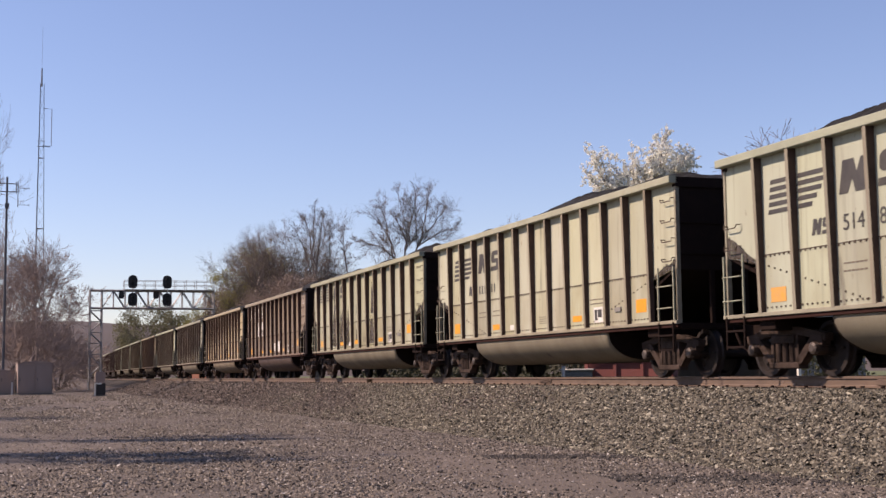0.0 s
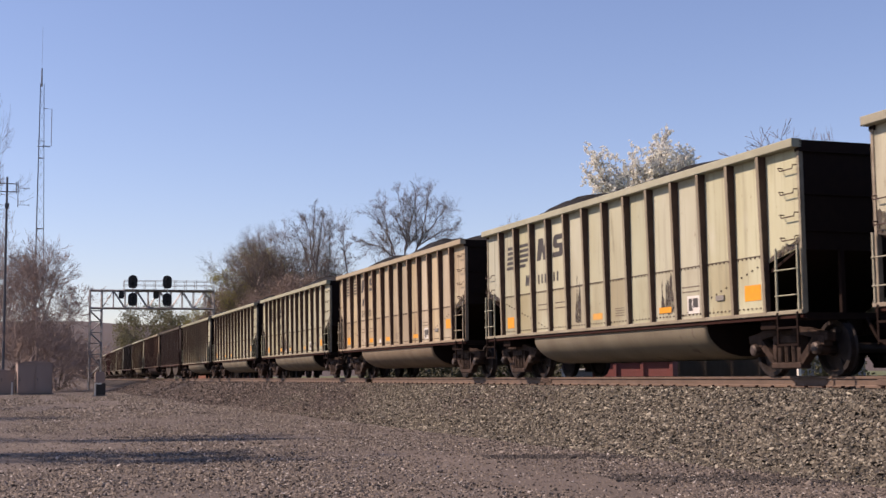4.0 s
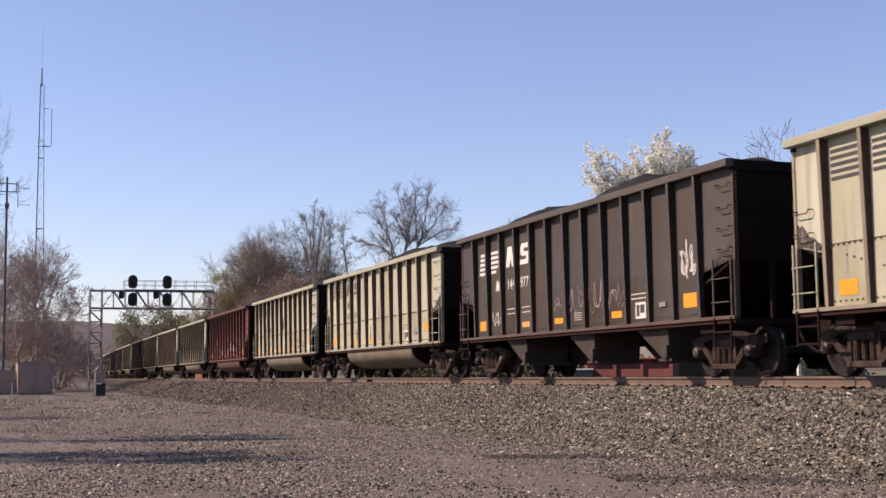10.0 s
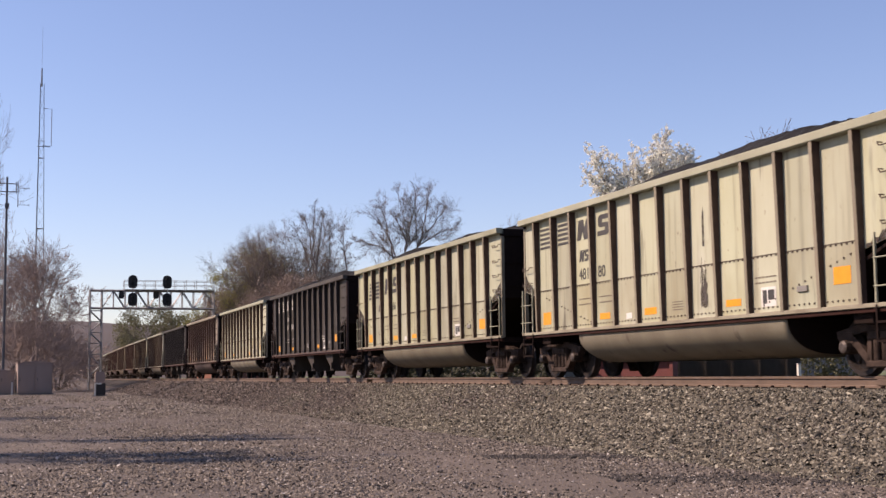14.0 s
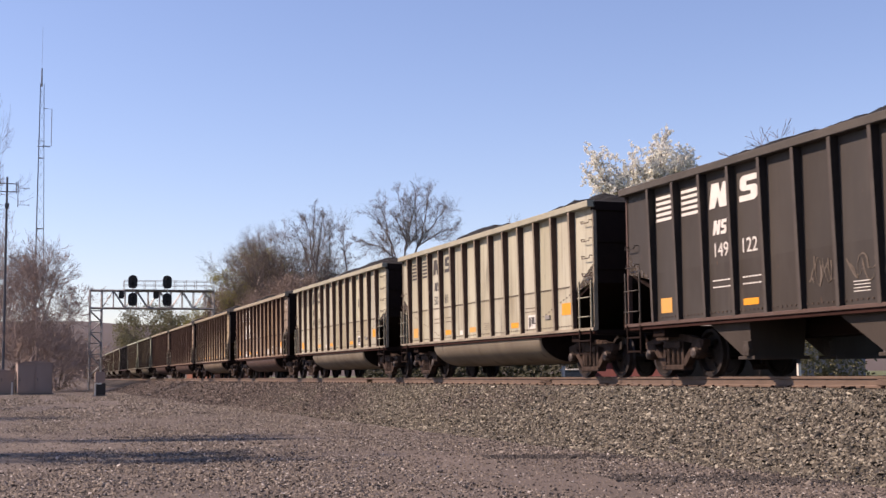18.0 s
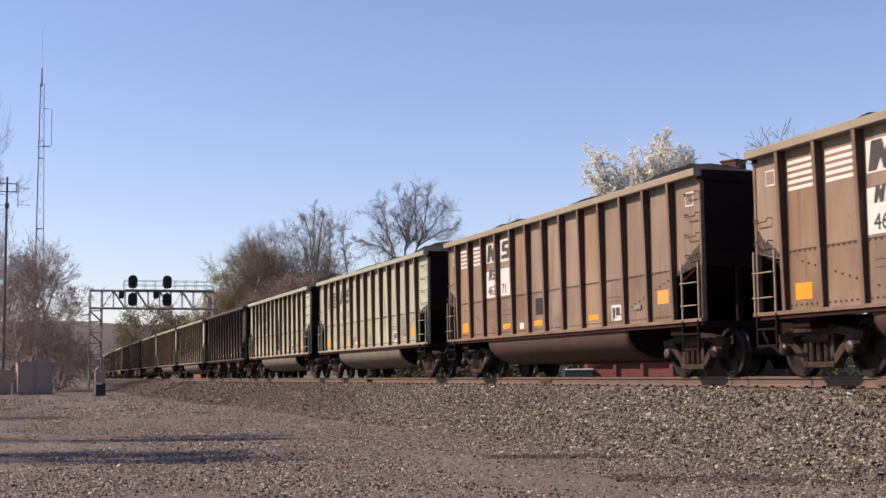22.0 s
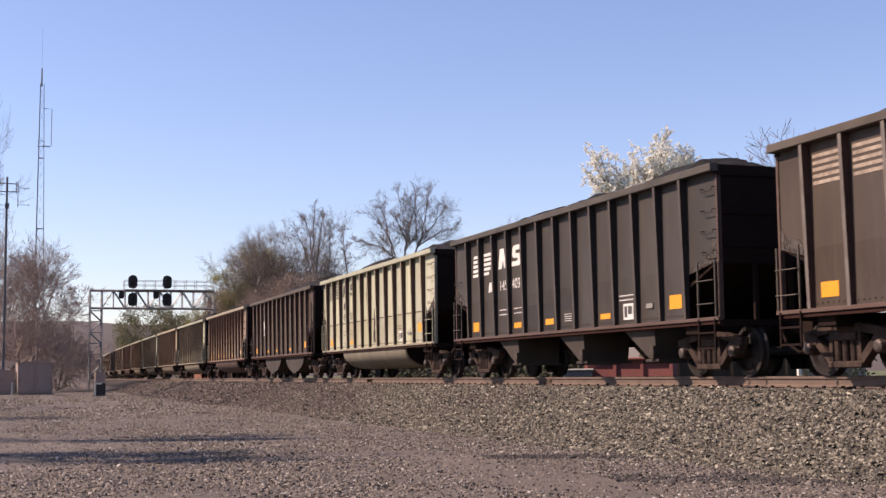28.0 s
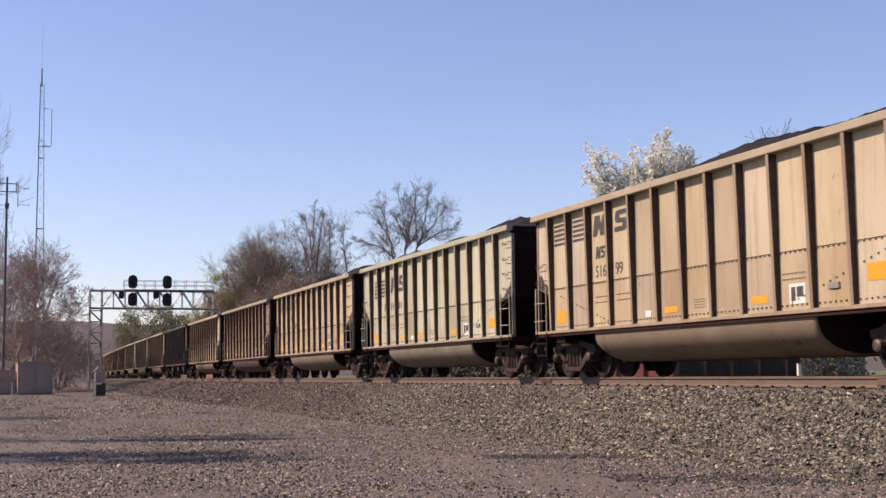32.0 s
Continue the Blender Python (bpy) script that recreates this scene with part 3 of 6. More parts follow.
def sill_flange_mesh(mat):
    return Shape().box(-HALF + 0.02, HALF - 0.02, -0.05, 0.02, 0.945, 1.010, 0.006).mesh("sill_flange", mat)


def end_mesh(mat):
    sh = Shape().box(-0.02, 0.02, -1.46, 1.46, 2.05, 3.67)
    for z in (2.35, 2.95):
        sh.box(0.015, 0.05, -1.44, 1.44, z, z + 0.05, 0.01)
    return sh.mesh("end_sheet", mat)


def corner_post_mesh(mat):
    return Shape().box(-0.03, 0.03, -0.04, 0.04, 1.0, 3.67, 0.008).mesh("corner_post", mat)


def end_strut_mesh(mat):
    return Shape().box(0.0, 0.07, -0.04, 0.04, 1.0, 2.1, 0.008).mesh("end_strut", mat)


def slope_mesh(mat):
    return Shape().prism_y([(7.0, 2.12), (7.0, 2.08), (4.35, 1.05), (4.2, 1.09)], -1.48, 1.48).mesh("slope_sheet", mat)


def platform_mesh(mat):
    return Shape().box(6.75, 7.12, -1.5, 1.5, 0.92, 1.03, 0.01).box(5.0, 6.8, -0.2, 0.2, 0.70, 1.02).box(5.7, 6.15, -1.45, 1.45, 0.78, 1.0, 0.02).mesh("end_platform", mat)


def centre_mesh(mat):
    return Shape().box(-6.9, 6.9, -0.17, 0.17, 0.68, 1.02, 0.02).mesh("centre_sill", mat)


def ladder_mesh(mat, tall=False):
    """A side ladder in the open corner of the car, drawn for the east end."""
    sh = Shape()
    top = 3.15 if tall else 2.12
    for x in (6.42, 7.03):
        sh.box(x - 0.016, x + 0.016, -1.60, -1.57, 1.08, top, 0.004)
    z = 1.32
    while z < top:
        sh.tube([(6.42, -1.58, z), (6.44, -1.64, z), (7.01, -1.64, z), (7.03, -1.58, z)], 0.012, 5)
        z += 0.42
    return sh.mesh("ladder", mat)


def step_mesh(mat):
    sh = Shape()
    for x in (6.42, 6.98):
        sh.box(x - 0.018, x + 0.018, -1.60, -1.57, 0.47, 1.05)
    for z in (0.5, 0.78):
        sh.box(6.42, 6.98, -1.605, -1.565, z, z + 0.035)
    return sh.mesh("stirrup_step", mat)


def grab_mesh(mat):
    w = 0.42
    return Shape().tube([(-w, -1.5, 0.02), (-w, -1.59, 0.02), (-w + 0.05, -1.59, -0.04), (-0.02, -1.59, -0.04), (0, -1.59, 0.02), (0, -1.5, 0.02)], 0.011, 5).mesh("grab_iron", mat)


def rivet_mesh(mat, seam=True):
    sh = Shape()
    def dot(x, z, r=0.015):
        sh.box(x - r, x + r, -SIDE - 0.014, -SIDE + 0.004, z - r, z + r)
    for i in range(1, 13):
        a, b = EDGES[i] + 0.1, EDGES[i + 1] - 0.1
        for k in range(7):
            x = a + (b - a) * k / 6
            if seam:
                dot(x, 2.03)
            dot(x, 1.16)
        if seam:
            sh.box(EDGES[i] + 0.06, EDGES[i + 1] - 0.06, -SIDE - 0.008, -SIDE, 2.045, 2.06)
    for k in range(16 if seam else 0):
        for sgn in (-1, 1):
            x = 5.75 - 0.17 * k
            if min(abs(x - r) for r in RIBS) > 0.09:
                dot(sgn * x, 1.86 - 0.065 * k * 0.72)
    for k in range(18):
        for sgn in (-1, 1):
            dot(sgn * 7.05, 2.2 + 0.08 * k, 0.016)
    for k in range(6):
        for sgn in (-1, 1):
            dot(sgn * (6.27 + 0.13 * k), 1.98 + 0.03 * k)
    return sh.mesh("rivets", mat)


def tub_mesh(mat):
    prof = []
    w, z0, zt = 1.50, 0.33, 0.95
    for k in range(9):
        a = math.pi / 2 * k / 8
        prof.append((-w + 0.92 * (1 - math.cos(a)), z0 + 0.58 * (1 - math.sin(a))))
    prof = [(-w, zt)] + prof
    full = prof + [(-y, z) for y, z in prof[::-1]]
    sh = Shape()
    n = len(full)
    rings = [(-4.14, 0.30, 0.94), (-4.11, 0.70, 0.97), (-4.04, 0.92, 0.99), (-3.92, 1.0, 1.0), (3.80, 1.0, 1.0), (3.88, 0.97, 1.0), (3.93, 0.88, 0.99), (3.95, 0.6, 0.98)]
    vs, fs = [], []
    for x, kz, ky in rings:
        vs += [(x, y * ky, zt - (zt - z) * kz) for y, z in full]
    for i in range(len(rings) - 1):
        fs += [(i * n + j, i * n + j + 1, (i + 1) * n + j + 1, (i + 1) * n + j) for j in range(n - 1)]
    fs += [tuple(range(n)), tuple(range((len(rings) - 1) * n, len(rings) * n))[::-1]]
    sh.add(vs, fs)
    return sh.mesh("tub", mat, True)


def tub_end_mesh(mat):
    """The flat end wall of a tub, soot and shade both in its colour, drawn for the east end."""
    prof = []
    for k in range(9):
        a = math.pi / 2 * k / 8
        prof.append((-1.45 + 0.87 * (1 - math.cos(a)), 0.37 + 0.55 * (1 - math.sin(a))))
    prof = [(-1.45, 0.96)] + prof
    return Shape().prism_x(prof + [(-y, z) for y, z in prof[::-1]], 3.90, 3.96).mesh("tub_end", mat)


def pocket_mesh(mat):
    """A discharge hopper: a long slope from the west, a steep one from the east, a gate at the bottom."""
    sh = Shape()
    for y0 in (-1.42, 0.25):
        y1 = y0 + 1.17
        zb = 0.36
        vs = [(-1.35, y0, 1.04), (0.10, y0, 1.04), (0.10, y1, 1.04), (-1.35, y1, 1.04), (-0.20, y0 + 0.05, zb), (0.06, y0 + 0.05, zb), (0.06, y1 - 0.05, zb), (-0.20, y1 - 0.05, zb)]
        sh.add(vs, [(3, 2, 1, 0), (4, 5, 6, 7), (0, 1, 5, 4), (1, 2, 6, 5), (2, 3, 7, 6), (3, 0, 4, 7)])
        sh.box(-0.32, 0.20, y0 + 0.02, y1 - 0.02, 0.30, 0.36, 0.008)
        sh.lathe_y([(y0 - 0.05, 0.05), (y0 - 0.04, 0.10), (y0 + 0.05, 0.10)], 0.02, 0.48, 10)
        sh.box(-0.06, 0.10, y0 - 0.04, y0 + 0.05, 0.36, 0.62, 0.01)
    return sh.mesh("hopper_pocket", mat)


def scallop_mesh(mat, r=1.95):
    """A round-bottomed discharge pocket."""
    prof = [(-r, 1.03)] + [(r * -math.cos(math.pi * k / 14), 1.03 - 0.76 * math.sin(math.pi * k / 14)) for k in range(1, 14)] + [(r, 1.03)]
    sh = Shape().prism_y(prof, -1.42, 1.42)
    sh.box(-0.35, 0.35, -1.44, 1.44, 0.22, 0.28)
    return sh.mesh("round_pocket", mat)


def coal_mesh(mat, seed):
    nx, ny = 110, 16
    vs, fs = [], []
    for i in range(nx + 1):
        for j in range(ny + 1):
            x = -6.98 + 13.96 * i / nx
            y = -1.46 + 2.92 * j / ny
            e = min(1.0, (6.98 - abs(x)) / 2.0) ** 0.8
            hump = (1 - (y / 1.5) ** 2) * e
            swell = 0.47 + 0.16 * noise.noise((x * 0.4, seed * 7.3, 0)) + 0.06 * math.sin(x * 1.1 + seed)
            z = 3.69 + hump * swell * 1.25 + hump * 0.07 * noise.noise((x * 2.6, y * 2.6, seed)) + hump ** 0.5 * 0.075 * noise.noise((x * 8, y * 8, seed)) + 0.03 * noise.noise((x * 19, y * 19, seed))
            vs.append((x, y, z))
    m = ny + 1
    for i in range(nx):
        for j in range(ny):
            fs.append((i * m + j, (i + 1) * m + j, (i + 1) * m + j + 1, i * m + j + 1))
    base = len(vs)
    vs += [(-6.98, -1.46, 3.4), (6.98, -1.46, 3.4), (6.98, 1.46, 3.4), (-6.98, 1.46, 3.4)]
    fs.append((base, base + 1, base + 2, base + 3))
    return Shape().add(vs, fs).mesh("coal_load", mat)


def frame_mesh(mat):
    """A cast side frame with its spring nest, bearing caps and brake gear."""
    sh = Shape()
    out = [(-1.16, 0.62), (-1.05, 0.70), (-0.8, 0.72), (-0.45, 0.80), (0.45, 0.80), (0.8, 0.72), (1.05, 0.70), (1.16, 0.62), (1.14, 0.42), (1.02, 0.42), (0.95, 0.56), (0.74, 0.56), (0.62, 0.40), (0.40, 0.17), (-0.40, 0.17), (-0.62, 0.40), (-0.74, 0.56), (-0.95, 0.56), (-1.02, 0.42), (-1.14, 0.42)]
    def strip(a, b, w):
        d = Vector((b[0] - a[0], b[1] - a[1])).normalized() * 1.0
        n = Vector((-d.y, d.x)) * w / 2
        sh.prism_y([(a[0] - n.x, a[1] - n.y), (b[0] - n.x, b[1] - n.y), (b[0] + n.x, b[1] + n.y), (a[0] + n.x, a[1] + n.y)], -0.10, 0.06)
    for sgn in (-1, 1):
        strip((sgn * 1.14, 0.64), (sgn * 0.42, 0.76), 0.13)
        strip((sgn * 0.78, 0.60), (sgn * 0.36, 0.22), 0.13)
        strip((sgn * 0.36, 0.18), (sgn * 0.34, 0.74), 0.10)
        sh.box(sgn * 0.9 - 0.17, sgn * 0.9 + 0.17, -0.11, 0.06, 0.5, 0.70, 0.02)
        sh.lathe_y([(-0.20, 0.06), (-0.18, 0.10), (-0.12, 0.115), (0.05, 0.115)], sgn * 0.9, 0.46, 12)
    strip((-0.44, 0.77), (0.44, 0.77), 0.13)
    sh.box(-0.42, 0.42, -0.12, 0.08, 0.13, 0.24, 0.02)
    sh.box(-0.33, 0.33, -0.14, 0.06, 0.56, 0.70, 0.02)
    for x in (-0.2, 0.0, 0.2):
        for y in (-0.07, 0.05):
            for k in range(5):
                sh.lathe_y([(y - 0.06, 0.02), (y + 0.05, 0.02)], x, 0.28 + 0.055 * k, 6)
            sh.tube([(x, y, 0.24), (x, y, 0.56)], 0.055, 8)
    me = sh.mesh("side_frame", (mat, CAP))
    for p in me.polygons:
        if p.center.y < -0.11 and abs(abs(p.center.x) - 0.9) < 0.1 and abs(p.center.z - 0.46) < 0.1:
            p.material_index = 1
    return me


def bolster_mesh(mat):
    sh = Shape().box(-0.22, 0.22, -1.05, 1.05, 0.45, 0.74, 0.03)
    sh.box(-0.75, 0.75, -0.75, -0.65, 0.35, 0.42).box(-0.75, 0.75, 0.65, 0.75, 0.35, 0.42)
    return sh.mesh("truck", mat)


def wheelset_mesh():
    sh = Shape().tube([(0, -1.12, 0), (0, 1.12, 0)], 0.085, 10)
    for sg in (-1, 1):
        prof = [(sg * 0.80, 0.10), (sg * 0.83, 0.13), (sg * 0.80, 0.15), (sg * 0.75, 0.36), (sg * 0.83, 0.39), (sg * 0.825, 0.46), (sg * 0.74, 0.462), (sg * 0.715, 0.487), (sg * 0.69, 0.487), (sg * 0.69, 0.40), (sg * 0.725, 0.36), (sg * 0.74, 0.13), (sg * 0.70, 0.10)]
        sh.lathe_y(prof, 0, 0, 24)
        for k in range(3):
            a = 2.1 * k
            sh.tube([(0.2 * math.cos(a), sg * 0.78, 0.2 * math.sin(a)), (0.3 * math.cos(a), sg * 0.79, 0.3 * math.sin(a))], 0.02, 5)
    return sh.mesh("wheelset", WHEEL)


def coupler_mesh(mat):
    sh = Shape().box(6.9, 7.55, -0.11, 0.11, 0.76, 0.98, 0.02).box(7.5, 7.93, -0.2, 0.16, 0.72, 1.02, 0.05)
    sh.tube([(7.1, -0.35, 0.95), (7.4, -0.38, 0.6), (7.75, -0.36, 0.42), (7.95, -0.34, 0.45)], 0.028, 6)
    return sh.mesh("coupler", mat)


def flat_mesh(name, rects, mat, skew=0.0, y=-SIDE - 0.006):
    """Painted marks on the side: upright rectangles x0, x1, z0, z1, leaned by skew."""
    sh = Shape()
    for x0, x1, z0, z1 in rects:
        sh.prism_y([(x0 + skew * (z0 - 3.1), z0), (x1 + skew * (z0 - 3.1), z0), (x1 + skew * (z1 - 3.1), z1), (x0 + skew * (z1 - 3.1), z1)], y, y + 0.004)
    return sh.mesh(name, mat)


def poly_mesh(name, polys, mat, y=-SIDE - 0.006):
    sh = Shape()
    for p in polys:
        sh.prism_y(p, y, y + 0.004)
    return sh.mesh(name, mat)


def text_mesh(words, size, mat):
    cu = bpy.data.curves.new("lettering", "FONT")
    cu.body, cu.size, cu.extrude = words, size, 0.002
    ob = bpy.data.objects.new("lettering", cu)
    scene.collection.objects.link(ob)
    me = bpy.data.meshes.new_from_object(ob.evaluated_get(bpy.context.evaluated_depsgraph_get()))
    bpy.data.objects.remove(ob)
    bpy.data.curves.remove(cu)
    me.name = "lettering"
    me.materials.clear()
    me.materials.append(mat)
    return me


def P(i, f=0.0):
    """x at the fraction f of panel i."""
    return EDGES[i] + (EDGES[i + 1] - EDGES[i]) * f


def block_one(x, z, h, w):
    """A leaning slab with a wedge cut into its top and its foot."""
    k = 0.22 * h
    return [[(x + a * w + k * b, z + b * h) for a, b in ((0, 0), (0.27, 0), (0.36, 0.42), (0.50, 0), (0.82, 0), (0.82, 1), (0.55, 1), (0.47, 0.58), (0.34, 1), (0, 1))]]


def block_two(x, z, h, w):
    """Three stacked bars, shifted against one another, their corners cut."""
    k = 0.10 * h
    return [[(x + a * w + k * b, z + b * h) for a, b in ((0, 0.0), (0.80, 0), (0.95, 0.12), (0.95, 0.47), (0.82, 0.59), (0.36, 0.61), (0.36, 0.77), (0.92, 0.77), (0.92, 1.0), (0.15, 1.0), (0.02, 0.88), (0.02, 0.53), (0.15, 0.41), (0.60, 0.39), (0.60, 0.23), (0, 0.23))]]


def small_blocks(x, z, h, gap, ink, y=-SIDE - 0.006):
    """The owner's two small plain blocks before the number."""
    return poly_mesh("initial_blocks", block_one(x, z, h, 0.27) + block_two(x + gap, z, h, 0.19), ink, y)


def marks(car, k, style, ink, digits):
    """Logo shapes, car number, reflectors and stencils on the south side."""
    rng = random.Random(100 + k)
    size = 0.36
    def put(words, x, z, mat):
        me = kept(("text", words, mat.name, size), lambda: text_mesh(words, size, mat))
        part("car_number", me, car, at=Matrix.Translation((x, -SIDE - 0.006, z)) @ pose(0, 0, 0, 90))
    if style == "slant":
        def make():
            sh = []
            for i in range(5):
                z = 3.22 - 0.125 * i
                for p, x0, x1 in ((1, P(1, 0.30) - 0.02 * i, P(1, 0.93)), (2, P(2, 0.07), P(2, 0.97) - 0.13 * i)):
                    sh.append([(x0, z), (x1, z), (x1 + 0.02, z + 0.075), (x0 + 0.02, z + 0.075)])
            return poly_mesh("stripe_emblem", sh, ink)
        part("stripe_emblem", kept(("slant", ink.name), make), car)
        part("block_emblem", kept(("slant1", ink.name), lambda: poly_mesh("block_emblem", block_one(P(3, 0.16), 2.80, 0.52, 0.80), ink)), car)
        part("block_emblem", kept(("slant2", ink.name), lambda: poly_mesh("block_emblem", block_two(P(4, 0.10), 2.80, 0.52, 0.62), ink)), car)
        part("initial_blocks", kept(("init", ink.name), lambda: small_blocks(P(2, 0.42), 2.24, 0.26, 0.27, ink)), car)
        if digits:
            put(digits[0], P(3, 0.22), 2.24, ink)
            put(digits[1], P(4, 0.10), 2.24, ink)
        else:
            wn = part("worn_number", kept(("wn", ink.name), lambda: flat_mesh("worn_number", [(P(3, 0.22 + 0.2 * i), P(3, 0.30 + 0.2 * i), 2.24, 2.46) for i in range(3)] + [(P(4, 0.12 + 0.2 * i), P(4, 0.20 + 0.2 * i), 2.24, 2.46) for i in range(2)], ink)), car)
            tagged(wn, kind="stuff")
    elif style in ("block", "panel", "faded"):
        bars = {"panel": WHITE, "faded": FADED}.get(style, ink)
        part("stripe_emblem", kept(("bars", bars.name), lambda: flat_mesh("stripe_emblem", [(P(p, 0.12), P(p, 0.94), 3.47 - 0.108 * i, 3.527 - 0.108 * i) for i in range(5) for p in (1, 2)], bars)), car)
        if style == "panel":
            part("white_patch", kept("patch", lambda: flat_mesh("white_patch", [(P(3, 0.10), P(3, 0.93), 3.02, 3.52), (P(4, 0.08), P(4, 0.94), 2.98, 3.55), (P(3, 0.08), P(3, 0.93), 2.10, 2.80), (P(4, 0.08), P(4, 0.94), 2.10, 2.80)], WHITE)), car)
            part("corner_plate", kept("plate", lambda: flat_mesh("corner_plate", [(P(0, 0.42), P(0, 0.72), 3.20, 3.225), (P(0, 0.42), P(0, 0.72), 3.445, 3.47), (P(0, 0.42), P(0, 0.44), 3.22, 3.45), (P(0, 0.70), P(0, 0.72), 3.22, 3.45), (P(13, 0.42), P(13, 0.72), 3.20, 3.225), (P(13, 0.42), P(13, 0.72), 3.445, 3.47), (P(13, 0.42), P(13, 0.44), 3.22, 3.45), (P(13, 0.70), P(13, 0.72), 3.22, 3.45)], WHITE)), car)
        if style == "faded":
            part("white_patch", kept("faded patch", lambda: flat_mesh("white_patch", [(P(3, 0.14), P(3, 0.86), 2.10, 2.80)], WHITE)), car)
            part("faded_patch", kept("faded smear", lambda: flat_mesh("faded_patch", [(P(3, 0.12), P(3, 0.94), 3.02, 3.50)], PALE)), car)
        y = -SIDE - (0.012 if style in ("panel", "faded") else 0.006)
        part("block_emblem", kept(("block1", ink.name, style), lambda: poly_mesh("block_emblem", block_one(P(3, 0.14), 3.05, 0.45, 0.72), ink, y)), car)
        if style != "faded":
            part("block_emblem", kept(("block2", ink.name, style), lambda: poly_mesh("block_emblem", block_two(P(4, 0.16), 3.05, 0.45, 0.60), ink, y)), car)
        if style != "faded":
            part("initial_blocks", kept(("init2", ink.name, style), lambda: small_blocks(P(3, 0.24), 2.56, 0.26, 0.27, ink, y)), car)
        if digits:
            for words, p, f in ((digits[0], 3, 0.22), (digits[1], 3 if style == "faded" else 4, 0.16)):
                if words:
                    me = kept(("text", words, ink.name, size), lambda: text_mesh(words, size, ink))
                    part("car_number", me, car, at=Matrix.Translation((P(p, f), y, 2.16)) @ pose(0, 0, 0, 90))
        else:
            wn = part("worn_number", kept(("wn2", ink.name, style), lambda: flat_mesh("worn_number", [(P(3, 0.22 + 0.2 * i), P(3, 0.30 + 0.2 * i), 2.16, 2.40) for i in range(3)] + [(P(4, 0.12 + 0.2 * i), P(4, 0.20 + 0.2 * i), 2.16, 2.40) for i in range(2)], ink, y=y)), car)
            tagged(wn, kind="stuff")
    elif style == "plain":
        for words, p, f, z in ((digits[0], 3, 0.35, 2.24), (digits[1], 4, 0.10, 2.26)):
            put(words, P(p, f), z, ink)
    # stencilled data lines, too small to read
    data_ink = WHITE if ink is WHITE else FADED
    stencil = part("data_stencil", kept(("data", data_ink.name), lambda: flat_mesh("data_stencil", [(P(p, 0.2 + 0.1 * (i % 7)), P(p, 0.275 + 0.1 * (i % 7)), z, z + 0.024) for p in (3, 4) for z in (1.72, 1.60) for i in range(6)] + [(P(7, 0.3), P(7, 0.7), 1.28 + 0.05 * i, 1.292 + 0.05 * i) for i in range(4)] + [(P(10, 0.12 + 0.11 * i), P(10, 0.20 + 0.11 * i), z, z + 0.024) for z in (1.58, 1.67) for i in range(6)], data_ink)), car)
    tagged(stencil, kind="stuff")
    # reflectors and the test label
    low = 1.24
    spots = [(P(1, 0.22), P(1, 0.66), low, low + 0.24 + 0.05 * rng.random())]
    for p in (4, 6, 9):
        if rng.random() < 0.85:
            spots.append((P(p, 0.2), P(p, 0.68), low, low + 0.11 + 0.03 * rng.random()))
    high = 1.42 if style in ("block", "panel") else 1.30
    spots.append((P(12, 0.28), P(12, 0.28) + rng.uniform(0.42, 0.52), high, high + 0.27))
    for sp in spots:
        worn = rng.random() < 0.2
        part("reflector", flat_mesh("reflector", [sp], DULL_ORANGE if worn else ORANGE), car, "sun-faded reflector patch" if worn else "orange reflector patch")
    if style in ("block", "slant") and ink is DARK and k % 3:
        part("white_tag", kept("white_tag", lambda: flat_mesh("white_tag", [(P(5, 0.42), P(5, 0.42) + 0.24, 1.20, 1.32)], WHITE)), car)
    if style == "faded":
        return
    x, z = P(10, 0.30), 1.18
    lab = part("test_label", kept(("label", "w"), lambda: flat_mesh("test_label", [(x, x + 0.44, z, z + 0.33)], WHITE)), car)
    part("label_field", kept(("label", "field"), lambda: flat_mesh("label_field", [(x + 0.05, x + 0.17, z + 0.05, z + 0.28), (x + 0.21, x + 0.39, z + 0.11, z + 0.28)], DARK, y=-SIDE - 0.011)), lab)
    part("bracket", kept("bracket", lambda: Shape().box(P(11, 0.35), P(11, 0.62), -SIDE - 0.03, -SIDE, 1.36, 1.46, 0.008).mesh("bracket", PATCH)), car)


FAR_FROM = 49


